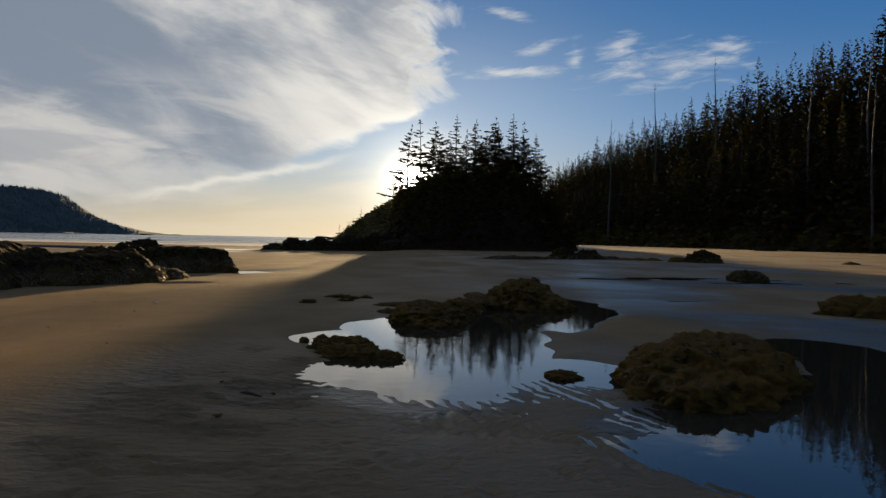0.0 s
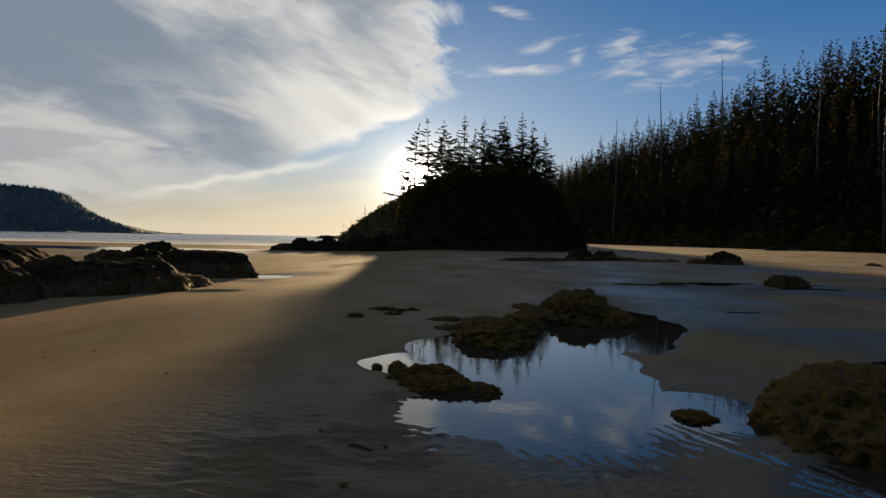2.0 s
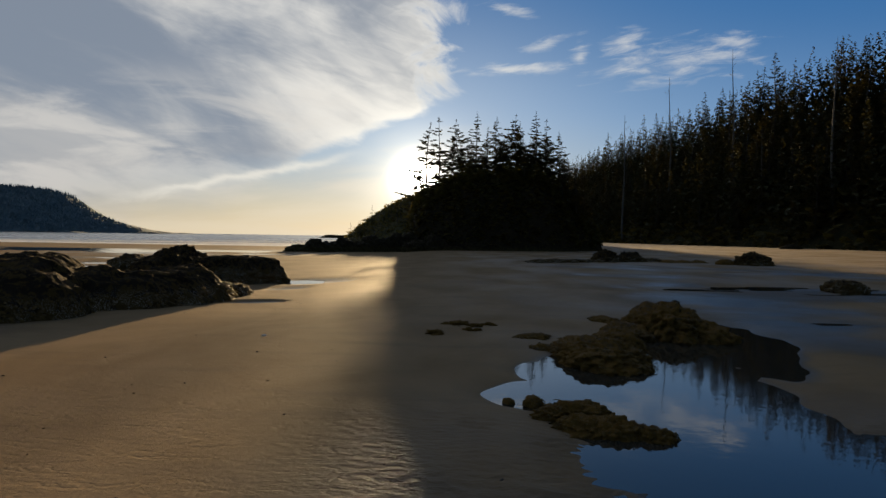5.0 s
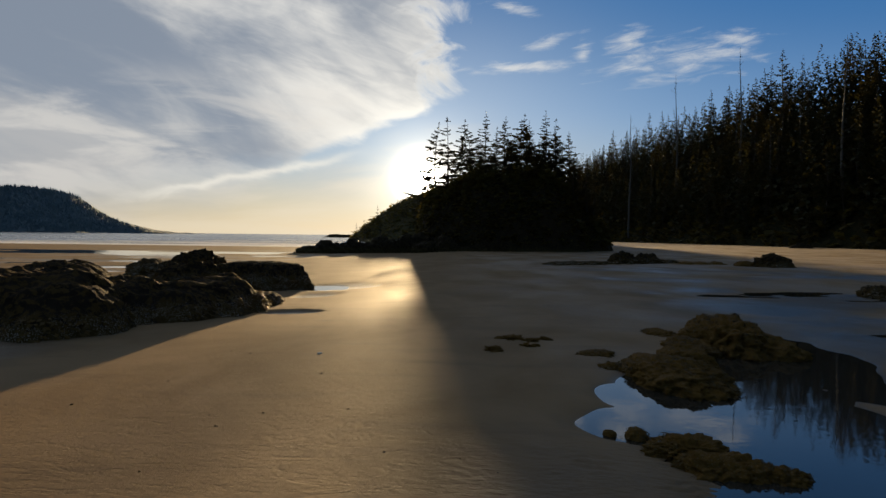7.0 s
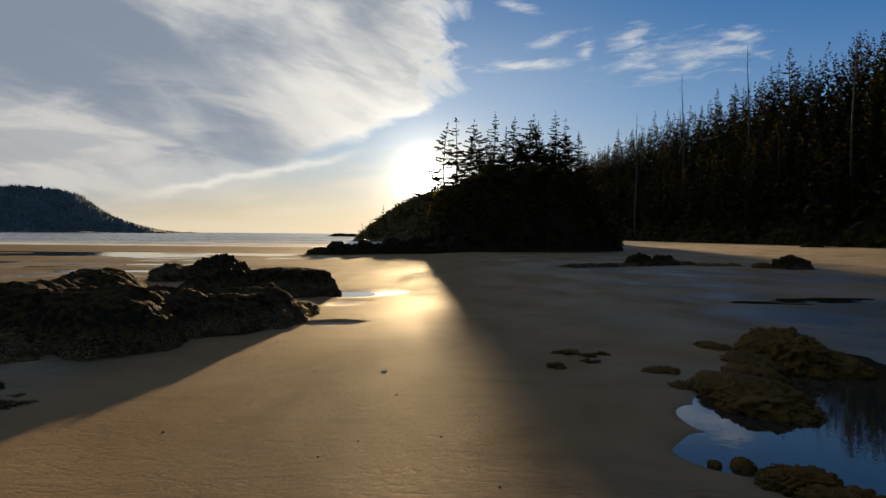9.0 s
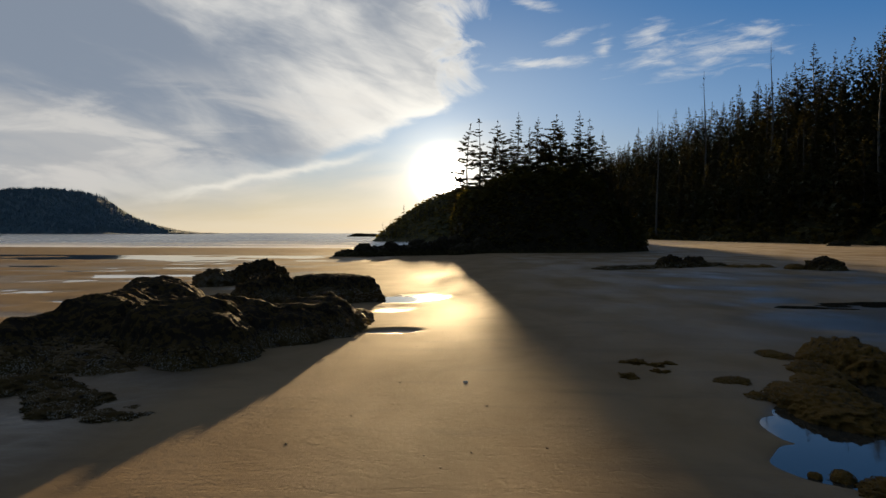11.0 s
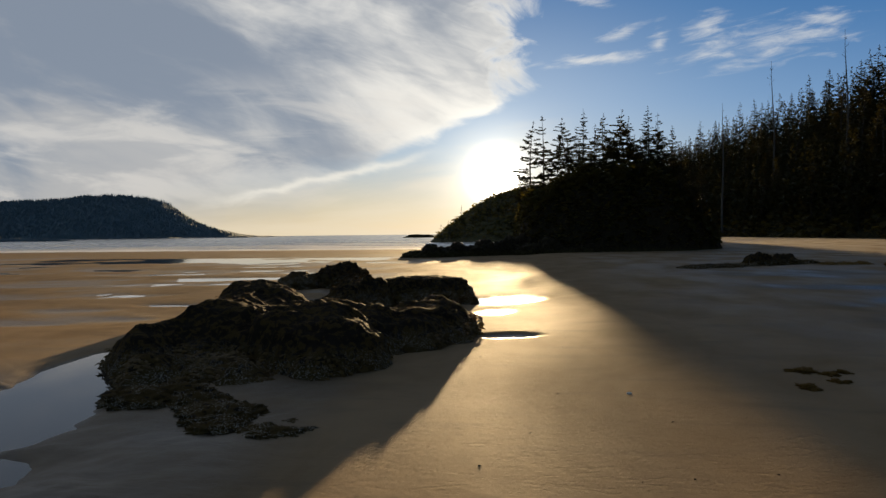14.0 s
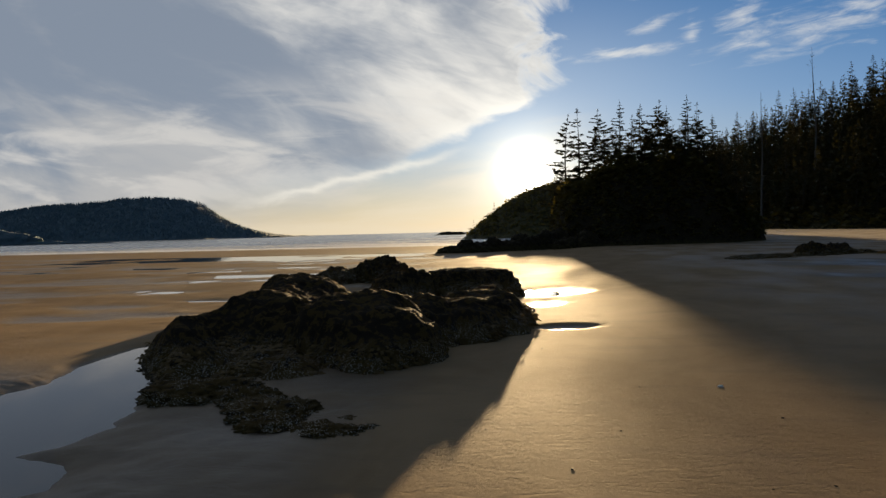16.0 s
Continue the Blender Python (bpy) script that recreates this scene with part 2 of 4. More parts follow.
def sea_material():
    m, k, p, out = material("sea_water")
    pos = place(k)
    x, y, z = k.split(pos)
    foam_n = k.noise(k.scaled(pos, (0.012, 0.09, 1.0)), 1.0, 6.0, 0.6, 0.6)
    foam = k.math("MULTIPLY", k.step(foam_n, 0.50, 0.62), k.step(y, 420.0, 170.0))
    near = k.step(y, 190.0, 150.0)
    foam = k.math("MAXIMUM", foam, k.math("MULTIPLY", near, k.step(foam_n, 0.36, 0.52)))
    k.wire(k.mix(foam, rgb(0.10, 0.13, 0.15), rgb(0.72, 0.72, 0.70)), p.inputs["Base Color"])
    k.wire(k.math("MULTIPLY_ADD", foam, 0.5, 0.22), p.inputs["Roughness"])
    p.inputs["IOR"].default_value = 1.33
    n = k.bump(k.noise(k.scaled(pos, (0.12, 0.5, 1.0)), 1.0, 5.0, 0.6), 0.5, 0.5)
    k.wire(n, p.inputs["Normal"])
    return m


def rock_material(name, stone, weed, weed_share, barnacles=0.0, gloss=0.55):
    m, k, p, out = material(name)
    pos = place(k)
    x, y, z = k.split(pos)
    big = k.noise(pos, 1.3, 6.0, 0.6, 0.5)
    mid = k.noise(pos, 7.0, 6.0, 0.65, 0.4)
    tiny = k.noise(pos, 42.0, 4.0, 0.6)
    col = k.mix(k.step(big, 0.35, 0.65), stone, tuple(c * 0.55 for c in stone[:3]) + (1.0,))
    cover = k.math("ADD", mid, k.math("MULTIPLY", k.step(z, 0.55, 0.0), 0.12))
    tuft = k.mix(tiny, weed, tuple(min(1.0, c * 1.9) for c in weed[:3]) + (1.0,))
    col = k.mix(k.step(cover, 0.62 - weed_share, 0.70 - weed_share), col, tuft)
    if barnacles:
        v = k.add("ShaderNodeTexVoronoi")
        k.wire(pos, v.inputs["Vector"])
        v.inputs["Scale"].default_value = 46.0
        dots = k.math("MULTIPLY", k.step(v.outputs["Distance"], 0.36, 0.2), k.step(k.noise(pos, 2.4, 4.0), 0.40, 0.54))
        low = k.step(z, 0.5, 0.08)
        col = k.mix(k.math("MULTIPLY", k.math("MULTIPLY", dots, low), barnacles), col, rgb(0.50, 0.46, 0.40))
    k.wire(col, p.inputs["Base Color"])
    k.wire(k.math("MULTIPLY_ADD", tiny, 0.35, gloss - 0.15), p.inputs["Roughness"])
    p.inputs["Specular IOR Level"].default_value = 0.02
    n = k.bump(mid, 0.6, 0.08)
    n = k.bump(tiny, 0.6, 0.02, n)
    n = k.bump(k.noise(pos, 120.0, 3.0, 0.6), 0.5, 0.006, n)
    k.wire(n, p.inputs["Normal"])
    return m


def leaf_material(name, a, b, through_light=0.35):
    m, k, p, out = material(name)
    geo = k.add("ShaderNodeNewGeometry")
    info = k.add("ShaderNodeObjectInfo")
    mixv = k.math("MULTIPLY_ADD", info.outputs["Random"], 0.4, k.math("MULTIPLY", geo.outputs["Random Per Island"], 0.6))
    col = k.mix(mixv, a, b)
    k.wire(col, p.inputs["Base Color"])
    p.inputs["Roughness"].default_value = 0.65
    p.inputs["Specular IOR Level"].default_value = 0.25
    t = k.add("ShaderNodeBsdfTranslucent")
    k.wire(k.mix(0.5, col, rgb(0.16, 0.13, 0.02)), t.inputs[0])
    s = k.add("ShaderNodeMixShader")
    s.inputs[0].default_value = through_light
    k.wire(p.outputs[0], s.inputs[1])
    k.wire(t.outputs[0], s.inputs[2])
    k.wire(s.outputs[0], out.inputs[0])
    return m


def bark_material(name, a, b):
    m, k, p, out = material(name)
    pos = place(k)
    f = k.noise(k.scaled(pos, (1.0, 1.0, 0.15)), 6.0, 5.0, 0.6)
    k.wire(k.mix(f, a, b), p.inputs["Base Color"])
    p.inputs["Roughness"].default_value = 0.9
    k.wire(k.bump(f, 0.7, 0.05), p.inputs["Normal"])
    return m


def soil_material(name, a, b, scale):
    m, k, p, out = material(name)
    pos = place(k)
    f = k.noise(pos, scale, 7.0, 0.65, 0.3)
    k.wire(k.mix(k.step(f, 0.35, 0.65), a, b), p.inputs["Base Color"])
    p.inputs["Roughness"].default_value = 0.95
    p.inputs["Specular IOR Level"].default_value = 0.1
    k.wire(k.bump(f, 1.0, 0.6 / scale), p.inputs["Normal"])
    return m


SAND = sand_material()
POOL = water_material("still_pool_water", 7.0, 0.04, rgb(0.035, 0.032, 0.026))
SEA = sea_material()
BASALT = rock_material("dark_basalt", rgb(0.026, 0.020, 0.0145), rgb(0.042, 0.028, 0.010), 0.14, 0.9, 0.85)
WEEDY = rock_material("weed_covered_rock", rgb(0.045, 0.031, 0.017), rgb(0.085, 0.048, 0.012), 0.22, 0.10, 0.65)
CLIFF = rock_material("island_rock", rgb(0.026, 0.020, 0.014), rgb(0.030, 0.024, 0.009), 0.12)
NEEDLES = leaf_material("spruce_needles", rgb(0.024, 0.030, 0.010), rgb(0.054, 0.044, 0.013), 0.12)
SCRUB = leaf_material("shore_scrub_leaves", rgb(0.034, 0.034, 0.009), rgb(0.110, 0.082, 0.018), 0.4)
# paler, more translucent leaf: the glare veil over the headland is in its colour
GLARE_SCRUB = leaf_material("glare_tinted_headland_scrub", rgb(0.09, 0.08, 0.025), rgb(0.19, 0.15, 0.05), 0.6)
BARK = bark_material("spruce_bark", rgb(0.035, 0.028, 0.022), rgb(0.085, 0.066, 0.052))
DEAD = bark_material("grey_dead_wood", rgb(0.055, 0.050, 0.045), rgb(0.12, 0.11, 0.095))
DUFF = soil_material("forest_floor", rgb(0.018, 0.020, 0.008), rgb(0.045, 0.038, 0.015), 0.6)
# lightened, bluish base colours: aerial haze on the far land is painted in
HAZED_CAPE_SOIL = soil_material("haze_tinted_cape_ground", rgb(0.075, 0.120, 0.140), rgb(0.105, 0.150, 0.170), 0.05)
HAZED_WOODS = soil_material("haze_tinted_woodland", rgb(0.105, 0.155, 0.182), rgb(0.14, 0.190, 0.212), 0.05)


# ---- helpers for building ----
def mesh_object(name, bm, mat, parent=None, smooth=True):
    me = bpy.data.meshes.new(name)
    bm.to_mesh(me)
    bm.free()
    if smooth:
        me.polygons.foreach_set("use_smooth", [True] * len(me.polygons))
    me.materials.append(mat)
    ob = new(name, me)
    ob.parent = parent
    return ob


def raw_object(name, verts, faces, mat, parent=None, smooth=False):
    me = bpy.data.meshes.new(name)
    me.from_pydata(verts, [], faces)
    if smooth:
        me.polygons.foreach_set("use_smooth", [True] * len(me.polygons))
    me.materials.append(mat)
    ob = new(name, me)
    ob.parent = parent
    return ob


def ramp(v, lo, hi):
    t = np.clip((v - lo) / (hi - lo), 0.0, 1.0)
    return t * t * (3 - 2 * t)


def waves2(x, y, seed, scale, octaves=4):
    """Smooth pseudo-noise from summed sines, about -1 to 1."""
    r = np.random.RandomState(seed)
    total, amp, norm = 0.0, 1.0, 0.0
    for o in range(octaves):
        for _ in range(3):
            a = r.uniform(0, 2 * np.pi)
            f = scale * 2 ** o * r.uniform(0.7, 1.4)
            total = total + amp * np.sin(f * (x * np.cos(a) + y * np.sin(a)) + r.uniform(0, 7))
        norm += amp * 1.7
        amp *= 0.55
    return total / norm


def vnoise(x, y, seed):
    """Value noise on arrays, -1 to 1."""
    xi, yi = np.floor(x), np.floor(y)
    fx, fy = x - xi, y - yi
    fx, fy = fx * fx * fx * (fx * (fx * 6 - 15) + 10), fy * fy * fy * (fy * (fy * 6 - 15) + 10)

    def h(a, b):
        v = np.sin(a * 127.1 + b * 311.7 + seed * 74.7) * 43758.5453
        return (v - np.floor(v)) * 2 - 1

    lo = h(xi, yi) * (1 - fx) + h(xi + 1, yi) * fx
    hi = h(xi, yi + 1) * (1 - fx) + h(xi + 1, yi + 1) * fx
    return lo * (1 - fy) + hi * fy


def fbm(x, y, seed, scale, octaves=4, ridged=False):
    total, amp, norm = 0.0, 1.0, 0.0
    for o in range(octaves):
        c, s = math.cos(0.7 * o + seed), math.sin(0.7 * o + seed)
        v = vnoise((x * c + y * s) * scale * 2 ** o, (y * c - x * s) * scale * 2 ** o, seed + 13 * o)
        total = total + amp * (1 - 2 * np.abs(v) if ridged else v)
        norm += amp
        amp *= 0.5
    return total / norm


# ---- sand, one sheet to the horizon ----
# tide pools: centre, half-axes, turn in degrees, depth
POOLS = (
    (-0.05, 8.6, 1.40, 3.2, 0, 0.10), (0.2, 10.6, 1.35, 1.6, 0, 0.10), (-0.15, 6.5, 1.25, 1.75, 10, 0.085), (-1.2, 8.75, 0.74, 0.8, 0, 0.08), (-0.95, 9.9, 0.55, 0.9, 0, 0.08),
    (2.2, 12.8, 0.95, 3.0, -10, 0.10), (1.5, 11.7, 0.95, 1.4, 0, 0.10), (1.35, 6.6, 0.6, 1.0, 0, 0.08), (2.0, 4.5, 1.15, 1.4, 0, 0.09), (3.3, 4.9, 1.7, 1.9, 0, 0.09),
    (4.6, 6.9, 1.0, 2.6, 0, 0.09), (-13.35, 10.6, 1.35, 3.2, 10, 0.17), (-14.15, 13.6, 0.85, 2.3, 10, 0.16), (-12.6, 8.2, 1.2, 1.6, 20, 0.12),
    (-7.2, 28.6, 1.5, 1.9, 0, 0.10), (-7.5, 24.6, 0.8, 1.1, 0, 0.08), (-6.9, 18.4, 0.75, 0.55, 10, 0.07), (-13.8, 31.5, 1.2, 2.0, 0, 0.10),
    (9.5, 24.6, 6.0, 1.3, 4, 0.055), (4.6, 15.3, 1.6, 0.45, 0, 0.04), (14.5, 22.5, 4.0, 1.8, 0, 0.04),
    (-40.0, 70.0, 15.0, 5.0, 8, 0.04), (-24.0, 43.0, 5.0, 1.2, 5, 0.05), (-19.5, 27.0, 1.5, 0.5, 0, 0.08),
)
SEA_Z, POOL_Z = -0.85, -0.03


def slope(x, y):
    """The beach without pools and ripples."""
    z = -0.26 * ramp(y, 13.0, 28.0) * ramp(-x, 3.0, 9.0)
    z = z - 0.66 * ramp(y, 60.0, 170.0) * ramp(-x, -10.0, 14.0)
    z = z - 6.0 * ramp(y, 170.0, 420.0) * ramp(-x, -30.0, 60.0)
    z = z + 0.5 * ramp(x, 26.0, 60.0) * ramp(y, 40.0, 90.0)
    return z


def basin(x, y):
    f = np.zeros_like(x)
    wob = 0.16 * waves2(x, y, 5, 1.7, 4)
    for cx, cy, rx, ry, turn, deep in POOLS:
        c, s = math.cos(radians(turn)), math.sin(radians(turn))
        px, py = (x - cx) * c + (y - cy) * s, -(x - cx) * s + (y - cy) * c
        r = np.sqrt((px / rx) ** 2 + (py / ry) ** 2) + wob
        f = np.maximum(f, deep * (1.0 - ramp(r, 0.45, 1.35)))
    return f


def sand_height(x, y):
    b = basin(x, y)
    near = ramp(y, 17.0, 9.0)
    warp = 0.5 * waves2(x, y, 9, 0.8, 3)
    near_pool = ramp(x, -1.8, 0.2)
    w1 = fbm(x, y, 3, 1.3, 3)
    w2 = fbm(x, y * 0.8, 8, 6.5, 2)
    crest_a = np.sin((x * 0.92 + y * 0.34 + 0.12 * warp) * 2 * np.pi / 0.115 + 3.2 * w1 + 2.6 * w2)
    crest_b = np.sin((x * 0.18 + y * 0.98 + 0.10 * warp) * 2 * np.pi / 0.15 + 5.0 * w1 + 4.5 * w2)
    crest = 0.75 * crest_a * near_pool + crest_b * (1 - near_pool)
    crest = 1 - 1.7 * np.abs(np.sin(0.5 * np.arcsin(np.clip(crest, -1, 1)) - 0.25 * np.pi)) ** 1.3
    broken = 0.10 + 0.90 * ramp(fbm(x, y * 1.2, 14, 3.2, 3), -0.25, 0.30)
    where = ramp(fbm(x, y, 12, 0.3, 3), -0.3, 0.2) * ramp(x, -3.4, -2.1) * ramp(y, 8.5, 6.5)
    where = np.maximum(where, ramp(y, 7.0, 5.6) * ramp(x, -3.2, -1.5))
    left = ramp(-x, 12.0, 13.5) * 0.5 * ramp(y, 6.0, 8.0)
    rip = 0.021 * crest * broken * np.maximum(where, left) * near
    rip = rip + 0.008 * fbm(x * 0.6, y, 19, 3.0, 3) * np.maximum(where, 0.15) * near
    flats = 0.060 * (fbm(x * 0.5, y, 16, 0.3, 5, True) - 0.45) * ramp(-x, 13.0, 17.0) * ramp(y, 14.0, 22.0) * ramp(y, 120.0, 80.0)
    rip = rip + flats
    # scoured, trampled sand in the lee of the outcrop
    lee = ramp(-x, 8.2, 9.6) * ramp(-x, 16.5, 14.5) * ramp(y, 14.0, 11.5)
    rip = rip + lee * (0.050 * fbm(x, y * 1.2, 33, 0.7, 4) + 0.026 * fbm(x, y, 34, 2.4, 3))
    z = slope(x, y) + 0.015 + 0.012 * waves2(x, y, 7, 0.5, 3) - b
    # rippled shoal, just awash, before the great pool, and the rippled channel behind it
    shoal = np.zeros_like(x)
    for cx, cy, rx, ry in ((1.0, 5.3, 0.95, 1.3), (0.2, 5.0, 1.1, 0.8), (-0.9, 5.3, 0.9, 0.7)):
        shoal = np.maximum(shoal, 1 - ramp(np.hypot((x - cx) / rx, (y - cy) / ry) + 0.2 * w1, 0.6, 1.25))
    z = z + shoal * (POOL_Z + 0.007 + 0.012 * fbm(x, y, 27, 0.9, 3) - z) * 0.9
    channel = (1 - ramp(np.hypot((x - 9.5) / 8.5, (y - 24.3) / 3.2), 0.5, 1.1))
    z = z + channel * (POOL_Z + 0.004 + 0.022 * fbm(x * 0.55, y * 1.3, 28, 0.9, 4) - z)
    return z + rip


def graded(spans, far_lo, far_hi, grow=1.13):
    """Grid lines: even spans of (from, to, step), then growing steps out to both ends."""
    mid = [v for lo, hi, step in spans for v in np.arange(lo, hi - step * 0.5, step)] + [spans[-1][1]]
    left, s, v = [], spans[0][2], mid[0]
    while v > far_lo:
        s *= grow
        v -= s
        left.append(v)
    right, s, v = [], spans[-1][2], mid[-1]
    while v < far_hi:
        s *= grow
        v += s
        right.append(v)
    return np.array(left[::-1] + mid + right)


def grid_object(name, xs, ys, height, mat):
    X, Y = np.meshgrid(xs, ys)
    Z = height(X, Y)
    nx, ny = len(xs), len(ys)
    verts = np.stack([X.ravel(), Y.ravel(), Z.ravel()], 1)
    i = np.arange(nx * ny).reshape(ny, nx)
    faces = np.stack([i[:-1, :-1].ravel(), i[:-1, 1:].ravel(), i[1:, 1:].ravel(), i[1:, :-1].ravel()], 1)
    me = bpy.data.meshes.new(name)
    me.vertices.add(len(verts))
    me.vertices.foreach_set("co", verts.ravel())
    me.loops.add(faces.size)
    me.loops.foreach_set("vertex_index", faces.ravel())
    me.polygons.add(len(faces))
    me.polygons.foreach_set("loop_start", np.arange(0, faces.size, 4))
    me.polygons.foreach_set("use_smooth", np.ones(len(faces), bool))
    me.update(calc_edges=True)
    me.validate()
    me.materials.append(mat)
    return new(name, me)


gx = graded(((-16.0, -4.4, 0.058), (-4.4, 3.0, 0.027), (3.0, 7.0, 0.058)), -4200, 4200, 1.07)
gy = graded(((2.2, 8.4, 0.027), (8.4, 18.0, 0.058)), -400, 4300, 1.05)
ground = grid_object("ground", gx, gy, sand_height, SAND)
GX, GY = np.meshgrid(gx, gy)
soak = ramp(basin(GX, GY), 0.03, 0.06)
soak = np.maximum(soak, 0.95 * ramp(fbm(GX * 0.7, GY, 18, 0.3, 5), -0.05, 0.4) * ramp(GX, 0.5, 5.0) * ramp(GY, 60.0, 30.0))
soak = np.maximum(soak, 0.7 * ramp(GY, 120.0, 170.0))
soak = np.maximum(soak, (0.42 + 0.45 * fbm(GX, GY, 24, 0.9, 4)) * ramp(GX, -3.3, -2.2) * ramp(GY, 9.5, 6.5))
soak = np.maximum(soak, 0.9 * ramp(fbm(GX * 0.5, GY, 16, 0.3, 5, True), 0.25, -0.2) * ramp(-GX, 12.0, 16.0) * ramp(GY, 14.0, 20.0) * ramp(GY, 110.0, 80.0))
soak = np.maximum(soak, (0.85 + 0.45 * fbm(GX, GY, 25, 0.7, 5)) * ramp(-GX, 8.6, 9.8) * ramp(GY, 15.0, 12.0))
wet_layer = ground.data.attributes.new("wet", "FLOAT", "POINT")
wet_layer.data.foreach_set("value", soak.ravel())
tagged(ground, "damp golden beach sand with ripples and tide pools", "sand", kind="structure")

# still water in the pools
for i, (name, x0, x1, y0, y1, z) in enumerate((("tide_pool", -3.0, 7.0, 1.5, 18.0, POOL_Z), ("tide_pool", -18.5, -10.9, 6.0, 18.0, POOL_Z - 0.03),
                                               ("tide_pool", -9.5, -4.5, 16.5, 20.0, -0.155), ("tide_pool", -9.8, -4.5, 22.0, 31.5, -0.275),
                                               ("tide_pool", -16.5, -11.0, 28.0, 35.5, -0.285), ("tide_pool", 1.5, 20.0, 19.5, 28.0, -0.03),
                                               ("tide_pool", -60.0, -17.6, 24.0, 80.0, -0.288))):
    pool = grid_object(name, np.linspace(x0, x1, 3), np.linspace(y0, y1, 3), lambda x, y: np.full_like(x, z), POOL)
    tagged(pool, "still shallow tide pool water mirroring the sky", "tide pool", "tide pools on the beach", "structure")


def swell(x, y):
    a = 0.22 * np.sin(y / 7.0 + 0.8 * waves2(x, y, 21, 0.01, 3)) * ramp(y, 130, 200)
    b = 0.35 * np.maximum(0, np.sin(y / 21.0 + 1.1 * waves2(x, y, 22, 0.006, 2))) ** 6 * ramp(y, 140, 180)
    return SEA_Z + (a + b) * ramp(y, 900, 300)


sea = grid_object("sea", graded(((-260.0, 60.0, 4.0),), -4400, 4400, 1.2), graded(((118.0, 330.0, 0.9),), 112, 4400, 1.12), swell, SEA)
tagged(sea, "pale sea with low breaking waves", "sea", kind="structure")


# ---- rocks ----
def lump(bm, centre, radii, turn, seed, rough, levels=5, flat=0.0, cells=1.0):
    """Adds one weathered lump to bm: a ball pushed in and out by noise at several sizes."""
    made = bmesh.ops.create_icosphere(bm, subdivisions=levels, radius=1.0)["verts"]
    off = Vector((seed * 7.31, seed * 3.77, seed * 1.93))
    rot = Matrix.Rotation(radians(turn), 3, "Z")
    size = (radii[0] + radii[1] + radii[2]) / 3
    for v in made:
        d = v.co.normalized()
        q = Vector((d.x * radii[0], d.y * radii[1], d.z * radii[2]))
        n = noise.fractal(q * (1.1 / size) + off, 0.9, 2.1, 4)
        c = noise.voronoi(q * (2.3 / size) * cells + off)[0]
        f = noise.fractal(q * (6.0 / size) + off, 0.8, 2.2, 3)
        g = noise.noise(q * (22.0 / size) + off)
        s = 1.0 + rough * (0.50 * n + 0.28 * (c[1] - c[0]) - 0.14 + 0.30 * f + 0.10 * g)
        q = q * s
        if flat and q.z > radii[2] * flat:
            q.z = radii[2] * flat + (q.z - radii[2] * flat) * 0.25
        v.co = rot @ q + Vector(centre)


def rock(name, lumps, mat, label, group="", category="rock"):
    bm = bmesh.new()
    for l in lumps:
        lump(bm, **l)
    ob = mesh_object(name, bm, mat)
    return tagged(ob, label, category, group)


def L(x, y, z, rx, ry, rz, turn=0, seed=1, rough=0.5, levels=5, flat=0.0, cells=1.0):
    return dict(centre=(x, y, z), radii=(rx, ry, rz), turn=turn, seed=seed, rough=rough, levels=levels, flat=flat, cells=cells)


# the outcrop: swells (centre, half-axes, turn, height, steepness) under one rough skin
SWELLS = ((-13.6, 20.6, 1.8, 4.0, 22, 0.74, 3.0), (-15.3, 24.6, 1.5, 2.4, 15, 0.66, 2.8), (-12.35, 16.3, 2.0, 3.0, 12, 0.84, 3.0),
          (-11.6, 19.6, 1.9, 3.2, 10, 0.42, 2.6), (-8.8, 18.0, 1.3, 3.5, -10, 0.60, 2.8), (-9.6, 16.5, 1.1, 2.2, 0, 0.62, 2.6), (-10.3, 15.1, 1.5, 2.4, 22, 0.84, 2.8),
          (-13.35, 15.0, 1.05, 2.1, 15, 0.52, 2.6), (-12.5, 13.0, 1.0, 1.4, 0, 0.20, 2.0), (-11.5, 13.1, 1.3, 1.5, 0, 0.24, 2.0))


def outcrop(x, y):
    wx, wy = x + 0.35 * fbm(x, y, 81, 0.9, 4), y + 0.6 * fbm(x, y, 82, 0.7, 4)
    top = np.full_like(x, -0.5)
    for cx, cy, rx, ry, turn, h, p in SWELLS:
        c, s = math.cos(radians(turn)), math.sin(radians(turn))
        px, py = (wx - cx) * c + (wy - cy) * s, -(wx - cx) * s + (wy - cy) * c
        r = np.sqrt((px / rx) ** 2 + (py / ry) ** 2)
        top = np.maximum(top, (h + 0.45) * (1 - np.clip(r, 0, 1.2) ** p) - 0.45)
    facet = fbm(x + 0.3 * fbm(x, y, 86, 1.1, 2), y, 83, 0.45, 2, True)
    skin = 0.17 * facet + 0.10 * fbm(x, y, 84, 1.5, 3, True) + 0.035 * fbm(x, y, 85, 5.0, 3)
    weedy = ramp(top, 0.35, -0.1)
    skin = skin + weedy * 0.06 * fbm(x, y, 87, 3.5, 4, True)
    # strata: flat treads with short steep risers across the upper rock
    tread = np.floor(top / 0.22 + 0.6 * fbm(x, y, 88, 0.8, 2)) * 0.22
    top = np.where(top > 0.1, 0.82 * top + 0.18 * np.minimum(top + 0.1, tread + 0.11), top)
    return np.where(top > -0.45, top + skin * ramp(top, -0.4, 0.25) * 1.25, -0.6)


